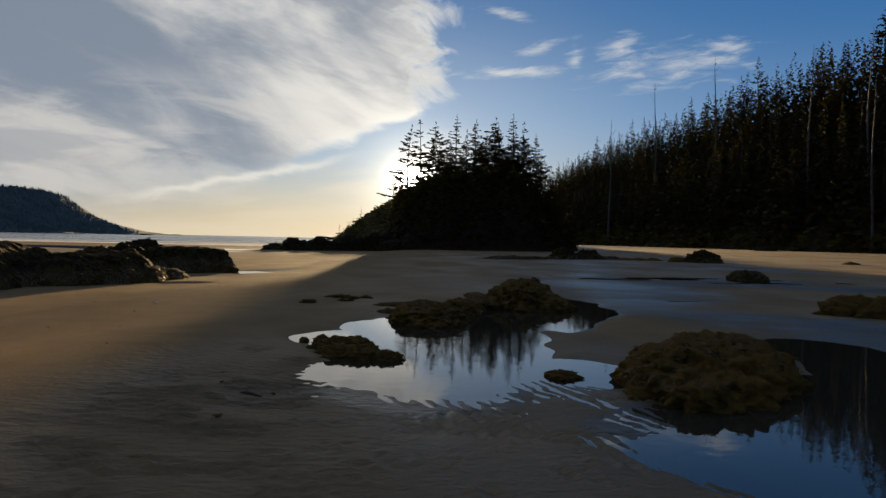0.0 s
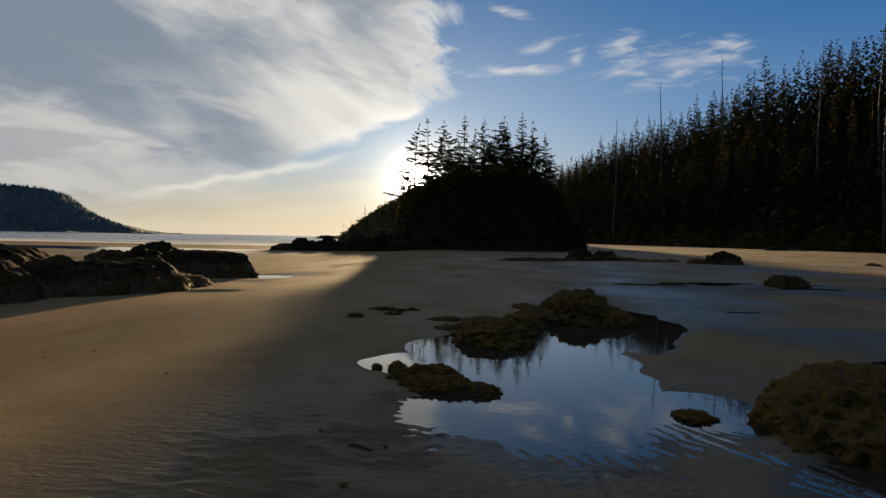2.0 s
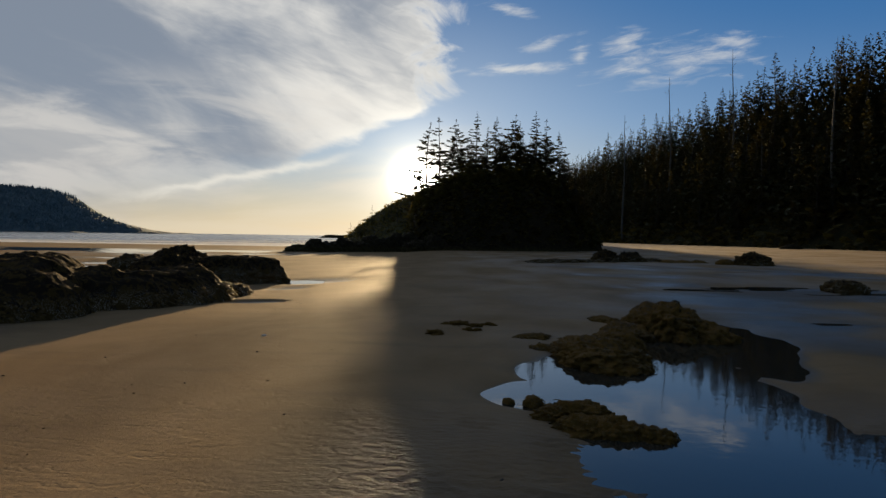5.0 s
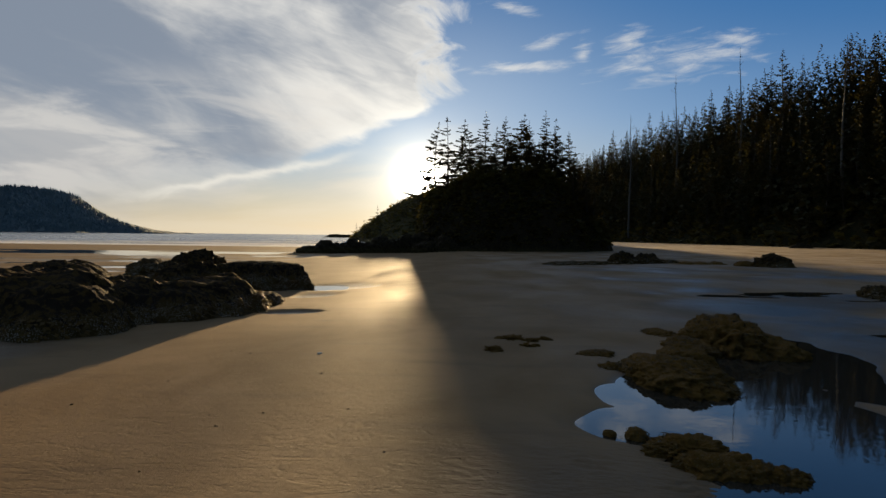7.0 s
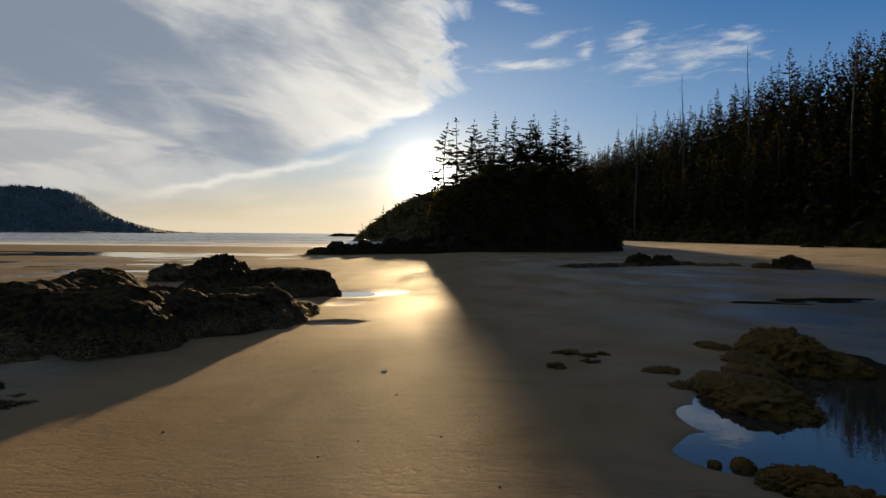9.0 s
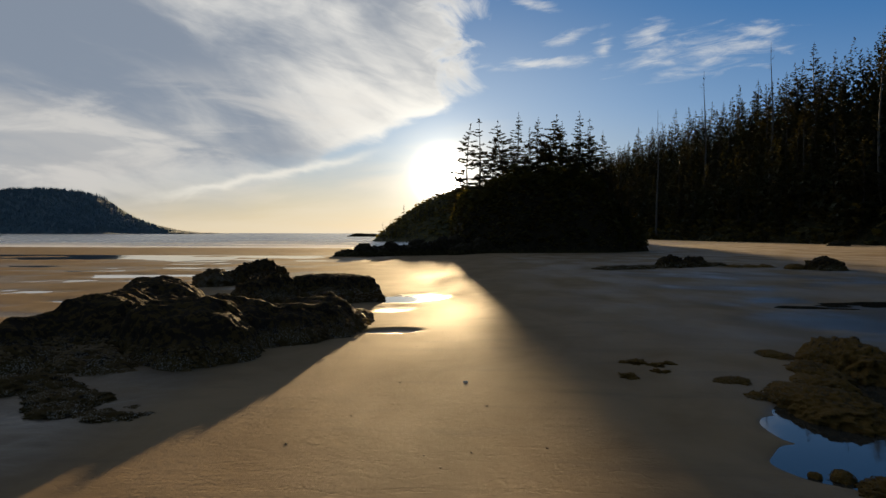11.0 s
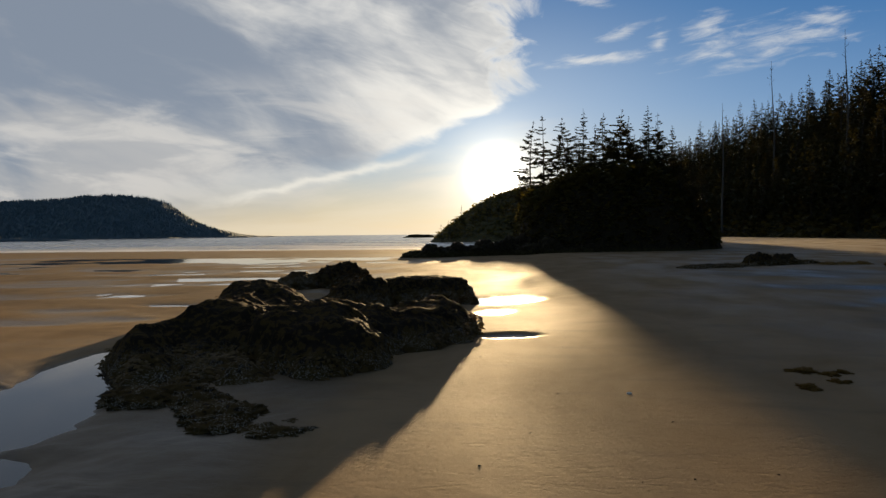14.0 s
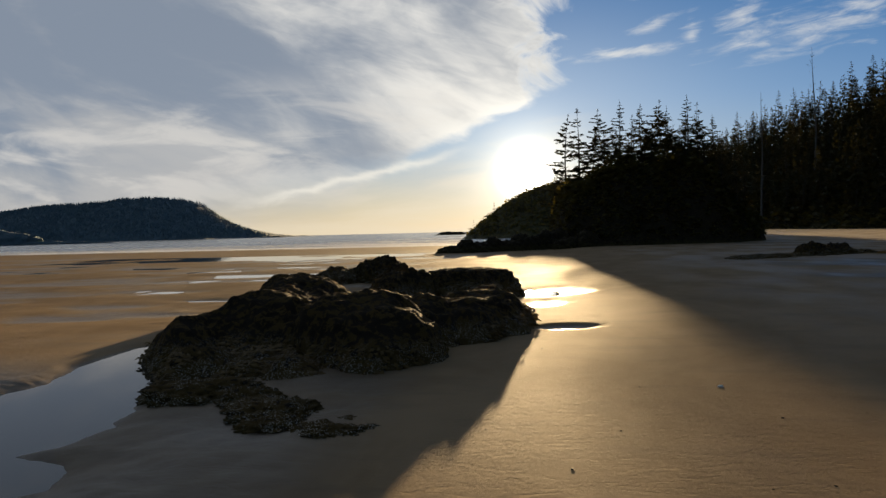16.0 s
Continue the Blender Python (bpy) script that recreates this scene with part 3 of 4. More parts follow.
shore = grid_object("shore_rock", np.arange(-17.0, -6.8, 0.055), np.arange(10.5, 25.5, 0.065), outcrop, BASALT)
tagged(shore, "large dark barnacled basalt outcrop with seaweed on sand", "rock")
rock("block_rock", [L(-10.4, 28.2, -0.5, 2.1, 1.9, 1.55, 5, 6, 0.28, 6, 0.74)],
     BASALT, "flat-topped dark basalt block beside a tide pool")
rock("knob_rock", [L(-12.2, 26.6, -0.4, 1.2, 1.9, 1.22, 0, 7, 0.4, 5)], BASALT, "knobbly dark basalt rock against a flat-topped block")
rock("humped_rock", [L(-15.7, 37.0, -0.4, 1.45, 2.2, 1.28, 0, 8, 0.4, 6)], BASALT, "dark humped basalt rock rising behind the outcrop")
rock("humped_rock", [L(-17.4, 35.6, -0.4, 1.3, 2.0, 0.80, 0, 9, 0.45, 5)], BASALT, "low dark basalt hump beside a taller one")
rock("foot_boulder", [L(-8.2, 20.6, -0.2, 0.65, 1.2, 0.42, 0, 10, 0.45, 5)], BASALT, "small dark boulder at the outcrop's foot")
for i, (x, y, a, b, h) in enumerate(((-10.35, 10.75, 0.62, 0.60, 0.15), (-9.55, 9.95, 0.50, 0.34, 0.11), (-11.6, 11.6, 0.85, 0.65, 0.20), (-9.05, 10.15, 0.26, 0.16, 0.06),
                                     (-11.0, 9.85, 0.16, 0.10, 0.04), (-10.3, 8.85, 0.32, 0.18, 0.05), (-10.05, 10.1, 0.42, 0.40, 0.13), (-10.9, 11.35, 0.50, 0.45, 0.16),
                                     (-9.35, 10.5, 0.20, 0.15, 0.05), (-9.9, 9.5, 0.18, 0.14, 0.05))):
    rock("barnacled_ledge", [L(x, y, -0.03, a, b, h, 10 * i, 111 + i, 0.55, 5)], BASALT, "low wet ledge crusted with pale barnacles", "ledges before the outcrop")

rock("low_rock", [L(0.75, 13.3, -0.05, 0.42, 0.9, 0.22, 0, 21, 0.45, 5)], WEEDY, "low weed-covered rock between two taller ones")
rock("low_rock", [L(-0.85, 12.55, -0.02, 0.30, 0.28, 0.09, 0, 22, 0.6, 5)], WEEDY, "flat weed-covered stone at a pool's edge")
rock("low_rock", [L(-0.85, 11.6, -0.02, 0.24, 0.22, 0.07, 30, 28, 0.6, 5)], WEEDY, "flat weed-covered stone beside a larger rock")
rock("low_rock", [L(0.75, 14.9, -0.03, 0.32, 0.5, 0.12, 10, 29, 0.5, 5)], WEEDY, "low weed-covered shelf behind a peaked rock")
rock("pool_rock", [L(-0.22, 11.0, -0.05, 0.66, 1.22, 0.27, 6, 20, 0.42, 6), L(0.30, 12.1, -0.05, 0.40, 0.75, 0.24, 0, 31, 0.45, 5)],
     WEEDY, "low weed-covered rock at the edge of a tide pool")
rock("pool_rock", [L(1.55, 13.9, -0.05, 0.68, 1.45, 0.50, -8, 23, 0.42, 6), L(1.95, 13.4, -0.05, 0.55, 1.0, 0.28, 0, 37, 0.45, 5)],
     WEEDY, "peaked weed-covered rock standing in a tide pool")
rock("pool_rock", [L(-1.62, 8.35, -0.03, 0.06, 0.08, 0.05, 20, 27, 0.5, 4)], WEEDY, "fist-sized dark stone in shallow water")
rock("pool_rock", [L(-1.12, 7.85, -0.04, 0.34, 0.42, 0.14, -14, 25, 0.6, 6), L(-0.98, 7.45, -0.05, 0.36, 0.34, 0.13, 20, 39, 0.7, 5),
                   L(-0.74, 7.35, -0.05, 0.22, 0.24, 0.10, 0, 41, 0.7, 5), L(-0.55, 7.22, -0.05, 0.18, 0.17, 0.10, 20, 26, 0.6, 5),
                   L(-1.40, 8.28, -0.04, 0.11, 0.13, 0.09, 0, 38, 0.5, 4)],
     WEEDY, "small knobbly weed-covered rock in a tide pool")
rock("mound_rock", [L(2.52, 6.55, -0.12, 0.78, 1.55, 0.47, -25, 30, 0.38, 6, 0.0, 1.6)],
     WEEDY, "broad rounded rock covered in brown seaweed")
rock("low_rock", [L(1.12, 6.45, -0.03, 0.15, 0.2, 0.05, 0, 32, 0.9, 5)], WEEDY, "flat weed-covered stone just clear of the water")
rock("low_rock", [L(7.7, 12.6, -0.1, 1.0, 0.9, 0.45, 0, 33, 0.5, 5)], WEEDY, "low brown weed-covered rock on wet sand")
rock("low_rock", [L(10.5, 24.3, -0.1, 0.62, 0.9, 0.48, 0, 34, 0.45, 5)], BASALT, "rounded dark rock in a shallow rippled channel")
rock("low_rock", [L(16.2, 48.5, -0.1, 0.7, 1.0, 0.5, 0, 36, 0.5, 4)], WEEDY, "low brown rock beside a boulder")
rock("low_rock", [L(17.6, 47.5, -0.1, 1.15, 1.5, 1.05, 0, 35, 0.5, 5)],
     BASALT, "weathered brown boulder on the far beach")
for i in range(10):
    tall = {5: 0.55, 7: 0.40, 6: 0.2}.get(i, 0.0)
    rock("reef_rock", [L(3.6 + 1.0 * i, 47.0 + 0.7 * i, -0.12, 0.95, 1.5, 0.32 + tall, 0, 40 + i, 0.6, 5)], BASALT, "low dark reef rock on the sand", "reef along the sand")
for i in range(3):
    rock("reef_rock", [L(13.2 + 1.0 * i, 51.0, -0.1, 0.7, 0.9, 0.3, 0, 52 + i, 0.5, 4)], WEEDY, "low brown rock in a short row", "reef along the sand")
rock("low_rock", [L(29.5, 51.0, -0.05, 0.6, 0.6, 0.25, 0, 55, 0.5, 4)], WEEDY, "small reddish stone on lit sand")
rock("low_rock", [L(53.0, 116.0, 0.2, 2.0, 1.2, 1.0, 0, 56, 0.4, 4)], CLIFF, "dark boulder below the forest edge")
for i, (x, y, a, b) in enumerate(((-2.42, 12.8, 0.17, 0.20), (-2.05, 14.0, 0.20, 0.22), (-1.74, 13.75, 0.13, 0.16), (-1.82, 13.2, 0.11, 0.14), (-1.5, 13.9, 0.09, 0.12))):
    rock("seaweed_patch", [L(x, y, 0.015, a, b, 0.05, 15 * i, 160 + i, 1.3, 5)], WEEDY, "flat dark clump of seaweed on sand",
         "seaweed clumps on the sand", "seaweed")


# ---- trees ----
def tube(verts, faces, points, radii, sides=6):
    """A tapered tube along points, added to the lists."""
    base = len(verts)
    for i, (p, r) in enumerate(zip(points, radii)):
        for s in range(sides):
            a = 2 * math.pi * s / sides
            verts.append((p[0] + r * math.cos(a), p[1] + r * math.sin(a), p[2]))
    for i in range(len(points) - 1):
        for s in range(sides):
            a, b = base + i * sides + s, base + i * sides + (s + 1) % sides
            faces.append((a, b, b + sides, a + sides))
    faces.append(tuple(base + (len(points) - 1) * sides + s for s in range(sides)))


def clump(verts, faces, p, size, rnd, droop=0.25):
    """One small ragged spray of needles: two bent leaves."""
    for _ in range(2):
        a = rnd.uniform(0, 2 * math.pi)
        u = Vector((math.cos(a), math.sin(a), rnd.uniform(-droop, 0.15)))
        w = Vector((-math.sin(a), math.cos(a), rnd.uniform(-0.5, 0.5)))
        b = len(verts)
        l, h = size * rnd.uniform(0.7, 1.25), size * rnd.uniform(0.25, 0.5)
        q = Vector(p)
        verts.extend([tuple(q - u * l * 0.5), tuple(q + w * h), tuple(q + u * l * 0.6 - Vector((0, 0, droop * size * 0.4))), tuple(q - w * h)])
        faces.append((b, b + 1, b + 2, b + 3))


def conifer(name, height, crown_from, spread, seed, whorls, density=1.0, gappy=0.25, lean=0.0, crook=0.0, leaf=0.5):
    """A spruce: tapered trunk with boughs in uneven whorls, each carrying sprays of needles. Returns an Empty with trunk and crown."""
    rnd = random.Random(seed)
    top = new(name)
    tv, tf, cv, cf = [], [], [], []

    def axis(h):
        t = h / height
        return Vector((lean * h + crook * math.sin(t * 5 + seed), crook * math.cos(t * 4 + seed), h))

    steps = 10
    tube(tv, tf, [axis(height * i / steps) for i in range(steps + 1)], [max(0.015, height * 0.014 * (1 - i / steps) ** 0.9) for i in range(steps + 1)], 7)
    for i in range(whorls):
        t = i / (whorls - 1)
        h = height * (crown_from + (0.985 - crown_from) * t)
        reach = spread * ((1 - t) ** 0.8 * 0.97 + 0.035) * (0.55 + 0.45 * min(1.0, t * 6 + 0.3))
        for j in range(rnd.choice((3, 4, 5))):
            if rnd.random() < gappy:
                continue
            a = rnd.uniform(0, 2 * math.pi)
            r = reach * rnd.uniform(0.45, 1.25)
            rise = rnd.uniform(-0.30, 0.12) - 0.1 * (1 - t)
            p0 = axis(h + rnd.uniform(-0.3, 0.3))
            way = Vector((math.cos(a), math.sin(a), 0))
            pts = [p0 + way * r * s + Vector((0, 0, r * (rise * s + 0.18 * s * s))) for s in (0, 0.35, 0.7, 1.0)]
            tube(tv, tf, pts, [0.012 * r + 0.02, 0.010 * r + 0.014, 0.012, 0.006], 3)
            n = max(2, int(r / leaf * 2.4 * density))
            for m in range(n):
                s = 0.22 + 0.8 * (m + rnd.random()) / n
                p = p0 + way * r * s + Vector((0, 0, r * (rise * s + 0.18 * s * s) - rnd.uniform(0, 0.25) * leaf))
                side = Vector((-way.y, way.x, 0)) * rnd.uniform(-0.33, 0.33) * r * (1.1 - s)
                clump(cv, cf, p + side, leaf * rnd.uniform(0.7, 1.2) * (1.12 - 0.62 * t), rnd)
    for m in range(4):
        clump(cv, cf, axis(height * (1 - 0.012 * m)), leaf * 0.25, rnd)
    raw_object("trunk", tv, tf, BARK, top)
    raw_object("crown", cv, cf, NEEDLES, top)
    return top


def snag(name, height, seed, stubs=26):
    """A dead standing trunk with short broken branches."""
    rnd = random.Random(seed)
    top = new(name)
    tv, tf = [], []
    pts = [Vector((0.25 * math.sin(i * 0.7 + seed), 0.2 * math.cos(i * 0.9 + seed), height * i / 8)) for i in range(9)]
    tube(tv, tf, pts, [height * 0.010 * (1 - i / 8.6) for i in range(9)], 6)
    raw_object("trunk", tv, tf, DEAD, top)
    bv, bf = [], []
    for i in range(stubs):
        t = rnd.uniform(0.35, 0.97)
        a, r = rnd.uniform(0, 2 * math.pi), rnd.uniform(0.8, 3.2) * (1.3 - t)
        p = pts[int(t * 8)].lerp(pts[min(8, int(t * 8) + 1)], t * 8 - int(t * 8))
        way = Vector((math.cos(a), math.sin(a), rnd.uniform(-0.15, 0.6)))
        tube(bv, bf, [p, p + way * r * 0.6, p + way * r + Vector((0, 0, 0.2 * r))], [0.07, 0.045, 0.015], 3)
    tagged(raw_object("branches", bv, bf, DEAD, top), kind="stuff")
    return top


def set_tree(proto, x, y, z, height, own, turn, first, label, group):
    """Places the prototype itself once, and copies of it after that."""
    m = pose(x, y, z, 0, 0, turn)
    s = height / own
    if first:
        ob = proto
        ob.matrix_basis = m
    else:
        ob = copy_thing(proto, m)
    ob.scale = (s, s, s)
    return tagged(ob, label, "tree", group)


# ---- wooded sea stack ----
STACK = (4.9, 101.0)


def stack_height(x, y):
    dx, dy = (x - STACK[0]) / 13.2, (y - STACK[1]) / 17.0
    r = np.sqrt(dx * dx + dy * dy) + 0.07 * waves2(x, y, 31, 0.35, 3)
    body = 8.9 * (1 - np.clip(r, 0, 1) ** 12.0) * (1 - 0.62 * ramp(x, 9.0, 18.0)) * (1 - 0.17 * ramp(-x, -1.0, 4.0))
    return body + 0.5 * waves2(x, y, 33, 0.6, 3) - 1.0 * (r > 1)


rnd = random.Random(4)
stack = new("sea_stack")
stack_ob = grid_object("rock_body", np.linspace(STACK[0] - 14.6, STACK[0] + 14.6, 90), np.linspace(STACK[1] - 18.4, STACK[1] + 18.4, 110),
                       lambda x, y: np.maximum(stack_height(x, y), -1.2), CLIFF)
stack_ob.parent = stack
tagged(stack, "steep dark sea stack of rock overgrown with scrub", "sea stack")


def scrub_patch(name, count, area, height, size, mat, parent, seed, lift=1.0):
    rr = random.Random(seed)
    v, f = [], []
    for _ in range(count):
        x, y = rr.uniform(area[0], area[1]), rr.uniform(area[2], area[3])
        z = float(height(np.array(x), np.array(y)))
        if z < 0.4:
            continue
        bush = max(0.0, noise.noise(Vector((x, y, seed)) * (0.55 / size))) * 2.0 * lift
        clump(v, f, (x, y, z + bush * rr.uniform(0.3, 1.0) + rr.random() ** 2 * lift * 0.6), size * rr.uniform(0.6, 1.3), rr, 0.5)
    return raw_object(name, v, f, mat, parent)


scrub = scrub_patch("scrub", 22000, (-9.5, 18.7, 84, 119), stack_height, 0.65, SCRUB, stack, 5, 1.4)
tagged(scrub, "dense dark evergreen scrub", kind="stuff")

for i in range(9):
    rock("apron_rock", [L(-18.6 + 1.45 * i, 79.0 + 1.3 * i, -0.5, 1.6, 2.2, 0.95 + 0.16 * i + 0.25 * (i % 2), 0, 70 + i, 0.5, 5)], CLIFF,
         "dark jagged rock at the sea stack's foot", "rocks round the sea stack")
for i in range(11):
    rock("apron_rock", [L(-6.0 + 2.2 * i, 84.5 + 0.12 * i * i, -0.4, 1.9, 2.0, 1.5 + 0.7 * math.sin(i * 2.1), 0, 90 + i, 0.5, 5)], CLIFF,
         "low dark boulder along the sea stack", "rocks round the sea stack")

HERO = [conifer("stack_tree", 11.0, 0.10, 2.7, 101, 24, 3.0, 0.20, 0.0, 0.15, 0.40),
        conifer("stack_tree", 11.5, 0.20, 3.1, 102, 21, 3.0, 0.22, 0.02, 0.25, 0.42),
        conifer("stack_tree", 11.0, 0.05, 2.6, 103, 26, 3.0, 0.18, -0.01, 0.1, 0.39),
        conifer("stack_tree", 10.0, 0.34, 3.2, 104, 16, 3.2, 0.20, 0.01, 0.35, 0.46)]
OWN = [11.0, 11.5, 11.0, 10.0]
used = [False] * 4
STACK_GROUP = "spruces on the sea stack"
# plan place and top height of the trees that stand clear against the sky
for i, (x, y, top_z, kind) in enumerate(((-5.7, 113.0, 19.6, 1), (-4.0, 112.0, 20.2, 0), (-0.9, 104.0, 18.6, 3), (1.6, 105.0, 19.8, 2), (-1.9, 106.0, 16.0, 3),
                                         (4.6, 107.0, 19.6, 1), (8.4, 112.0, 20.9, 3), (9.3, 97.0, 18.6, 2), (11.2, 100.0, 18.2, 0), (7.1, 99.0, 16.8, 0),
                                         (12.6, 98.0, 16.2, 1), (3.0, 100.0, 16.0, 2), (5.9, 101.0, 17.0, 0), (10.3, 104.0, 17.5, 2), (0.3, 99.0, 14.8, 0),
                                         (13.6, 102.0, 14.0, 2), (7.9, 104.0, 18.4, 2), (2.2, 98.0, 13.5, 1), (4.0, 97.0, 14.2, 3),
                                         (9.0, 101.0, 15.5, 1), (1.0, 96.0, 14.2, 2), (-1.2, 99.0, 13.4, 1), (10.8, 98.0, 16.0, 3), (5.2, 99.0, 15.4, 1), (7.6, 97.0, 15.0, 3), (12.6, 104.0, 15.0, 0), (3.2, 104.0, 17.6, 0), (-6.5, 101.0, 11.4, 3), (-7.4, 105.0, 10.6, 2), (0.8, 101.0, 15.6, 1), (2.4, 95.0, 13.0, 0), (4.4, 102.0, 16.6, 3), (6.6, 103.0, 17.2, 1), (8.6, 95.0, 13.6, 0), (9.8, 101.5, 16.4, 2),
                                         (11.4, 102.0, 16.8, 1), (13.2, 97.0, 13.4, 2), (-0.6, 102.0, 15.4, 0), (5.6, 94.0, 12.4, 3), (15.5, 95.0, 10.6, 1), (16.4, 100.0, 9.4, 2), (14.0, 92.0, 11.2, 0), (12.0, 90.0, 11.8, 2), (-1.0, 91.0, 11.0, 1), (1.5, 90.0, 12.0, 3),
                                         (4.0, 90.0, 12.4, 2), (7.0, 89.0, 12.6, 0), (10.0, 90.0, 12.4, 1), (-3.6, 93.0, 10.0, 2), (14.4, 101.0, 13.2, 1), (6.5, 96.0, 13.6, 2), (11.8, 96.0, 13.2, 3), (15.2, 99.0, 11.0, 0))):
    base = float(stack_height(np.array(x), np.array(y))) - 0.4
    set_tree(HERO[kind], x, y, max(base, 0.5), top_z - max(base, 0.5), OWN[kind], i * 77, not used[kind],
             "windswept dark spruce with ragged boughs on the stack", STACK_GROUP)
    used[kind] = True

# ---- forest on the slope ----
EDGE = ((40, 80.0), (100, 63.0), (150, 58.5), (200, 55.5), (260, 52.0), (320, 46.0), (420, 40.0))


def edge_x(y):
    return np.interp(y, [e[0] for e in EDGE], [e[1] for e in EDGE])


def hill_height(x, y):
    d = x - edge_x(y)
    return 0.2 + 0.97 * np.clip(d, 0, 31) + 2.2 * ramp(d, -1.0, 4.0) - 2.5 * ramp(d, 1.0, -3.0) + 0.8 * waves2(x, y, 41, 0.12, 3)


hill = grid_object("forest_slope", np.linspace(40, 260, 80), np.linspace(30, 520, 120), hill_height, DUFF)
tagged(hill, "dark forest floor rising from the beach", "hillside", kind="structure")

PINES = [conifer("forest_tree", 26.0, 0.05, 6.2, 201, 30, 1.3, 0.10, 0.0, 0.5, 1.15),
         conifer("forest_tree", 26.0, 0.10, 5.2, 202, 28, 1.3, 0.12, 0.01, 0.5, 1.1),
         conifer("forest_tree", 26.0, 0.04, 6.8, 203, 30, 1.25, 0.10, -0.01, 0.6, 1.2),
         conifer("forest_tree", 26.0, 0.16, 5.6, 204, 24, 1.3, 0.16, 0.02, 0.8, 1.1)]
used = [False] * 4
rnd = random.Random(11)
count = 0
for row in range(6):
    y = 62.0
    while y < 400.0 and count < 295:
        y += rnd.uniform(3.2, 5.2) * (1 + row * 0.25) * (1 + (y - 60) / 500)
        x = float(edge_x(y)) + 2.5 + row * 5.5 + rnd.uniform(-1.8, 1.8)
        h = rnd.uniform(9.5, 20.5) + (3.0 if row > 1 else 0)
        if row == 0:
            h *= rnd.uniform(0.55, 0.95)
        kind = rnd.randrange(4)
        set_tree(PINES[kind], x, y, float(hill_height(np.array(x), np.array(y))) - 0.3, h, 26.0, rnd.uniform(0, 360), not used[kind],
                 "tall dark spruce in the dense shore forest", "forest trees on the slope")
        used[kind] = True
        count += 1



def forest_mass():
    """The crowded trees behind the first rows, as one body of needle sprays."""
    rr = random.Random(15)
    v, f = [], []
    y = 58.0
    while y < 420.0:
        y += 2.1 + (y - 58) * 0.006
        for row in range(8):
            x = float(edge_x(y)) + 3.0 + row * 4.6 + rr.uniform(-2.0, 2.0)
            base = float(hill_height(np.array(x), np.array(y)))
            h = rr.uniform(11.0, 18.0)
            for m in range(52):
                t = (m + rr.random()) / 52
                a, r = rr.uniform(0, 2 * math.pi), 2.7 * (1 - t) ** 0.7 * rr.uniform(0.3, 1.1)
                clump(v, f, (x + r * math.cos(a), y + r * math.sin(a), base + h * t), 1.25 * (1.15 - 0.75 * t), rr, 0.6)
    return raw_object("forest_mass", v, f, NEEDLES)


tagged(forest_mass(), "dense dark conifer forest filling the slope", "forest", kind="stuff")
under = scrub_patch("undergrowth", 14000, (40, 84, 60, 400), lambda x, y: np.where((x > edge_x(y) - 1.0) & (x < edge_x(y) + 12), np.maximum(hill_height(x, y), 0.5), 0.0), 1.9, SCRUB, None, 6, 5.0)
tagged(under, "dense dark undergrowth along the forest edge", "shrubs", kind="stuff")

first_snag = snag("dead_tree", 30.0, 301)
for i, (x, y, top_z) in enumerate(((63.5, 214.0, 50.5), (65.5, 172.0, 47.5), (54.5, 232.0, 42.0), (66.0, 128.0, 38.0), (69.5, 116.0, 38.0), (63.0, 104.0, 27.0), (63.0, 150.0, 27.0))):
    base = float(hill_height(np.array(x), np.array(y))) - 0.5
    set_tree(first_snag, x, y, base, top_z - base, 30.0, 50 * i, i == 0, "bleached dead tree standing in the forest", "dead trees in the forest")

# ---- headland behind the stack, far cape ----
def head_height(x, y):
    dx, dy = (x + 1.0) / 44.0, (y - 285.0) / 60.0
    return 21.0 * (1 - np.clip(np.sqrt(dx * dx + dy * dy) + 0.06 * waves2(x, y, 51, 0.06, 3), 0, 1.05) ** 2.0) - 1.5


HEAD_SOIL = soil_material("headland_ground", rgb(0.06, 0.055, 0.025), rgb(0.11, 0.095, 0.045), 0.3)
headland = grid_object("headland", np.linspace(-48, 48, 90), np.linspace(222, 350, 90), head_height, HEAD_SOIL)
tagged(headland, "wooded headland behind the sea stack", "headland", kind="structure")
head_scrub = scrub_patch("headland_scrub", 5000, (-46, 24, 226, 300), head_height, 1.3, GLARE_SCRUB, None, 7, 1.4)
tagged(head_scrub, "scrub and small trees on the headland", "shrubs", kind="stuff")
small = conifer("headland_tree", 7.0, 0.3, 1.3, 401, 14, 1.2, 0.3, 0.0, 0.1, 0.4)
for i in range(16):
    x, y = -36 + i * 1.75 + rnd.uniform(-0.7, 0.7), 246 + rnd.uniform(-6, 10)
    set_tree(small, x, y, float(head_height(np.array(x), np.array(y))) - 0.2, rnd.uniform(5.0, 9.0), 7.0, i * 60, i == 0,
             "small thin spruce on the headland ridge", "headland trees")


def cape_height(x, y):
    """A long flat-topped cape that falls steeply to its point."""
    crest = np.interp(x, [-2100, -1650, -1400, -1256, -1120, -1029, -915, -858, -826, -792, -745, -695], [50, 62, 72, 90, 88, 98, 95, 86, 58, 36, 16, -4])
    d = np.abs(y - 1560.0) / 260.0
    return crest * (1 - np.clip(d, 0, 1) ** 1.6) + 4.0 * waves2(x, y, 61, 0.02, 4) - 9.0 * (d > 0.97)


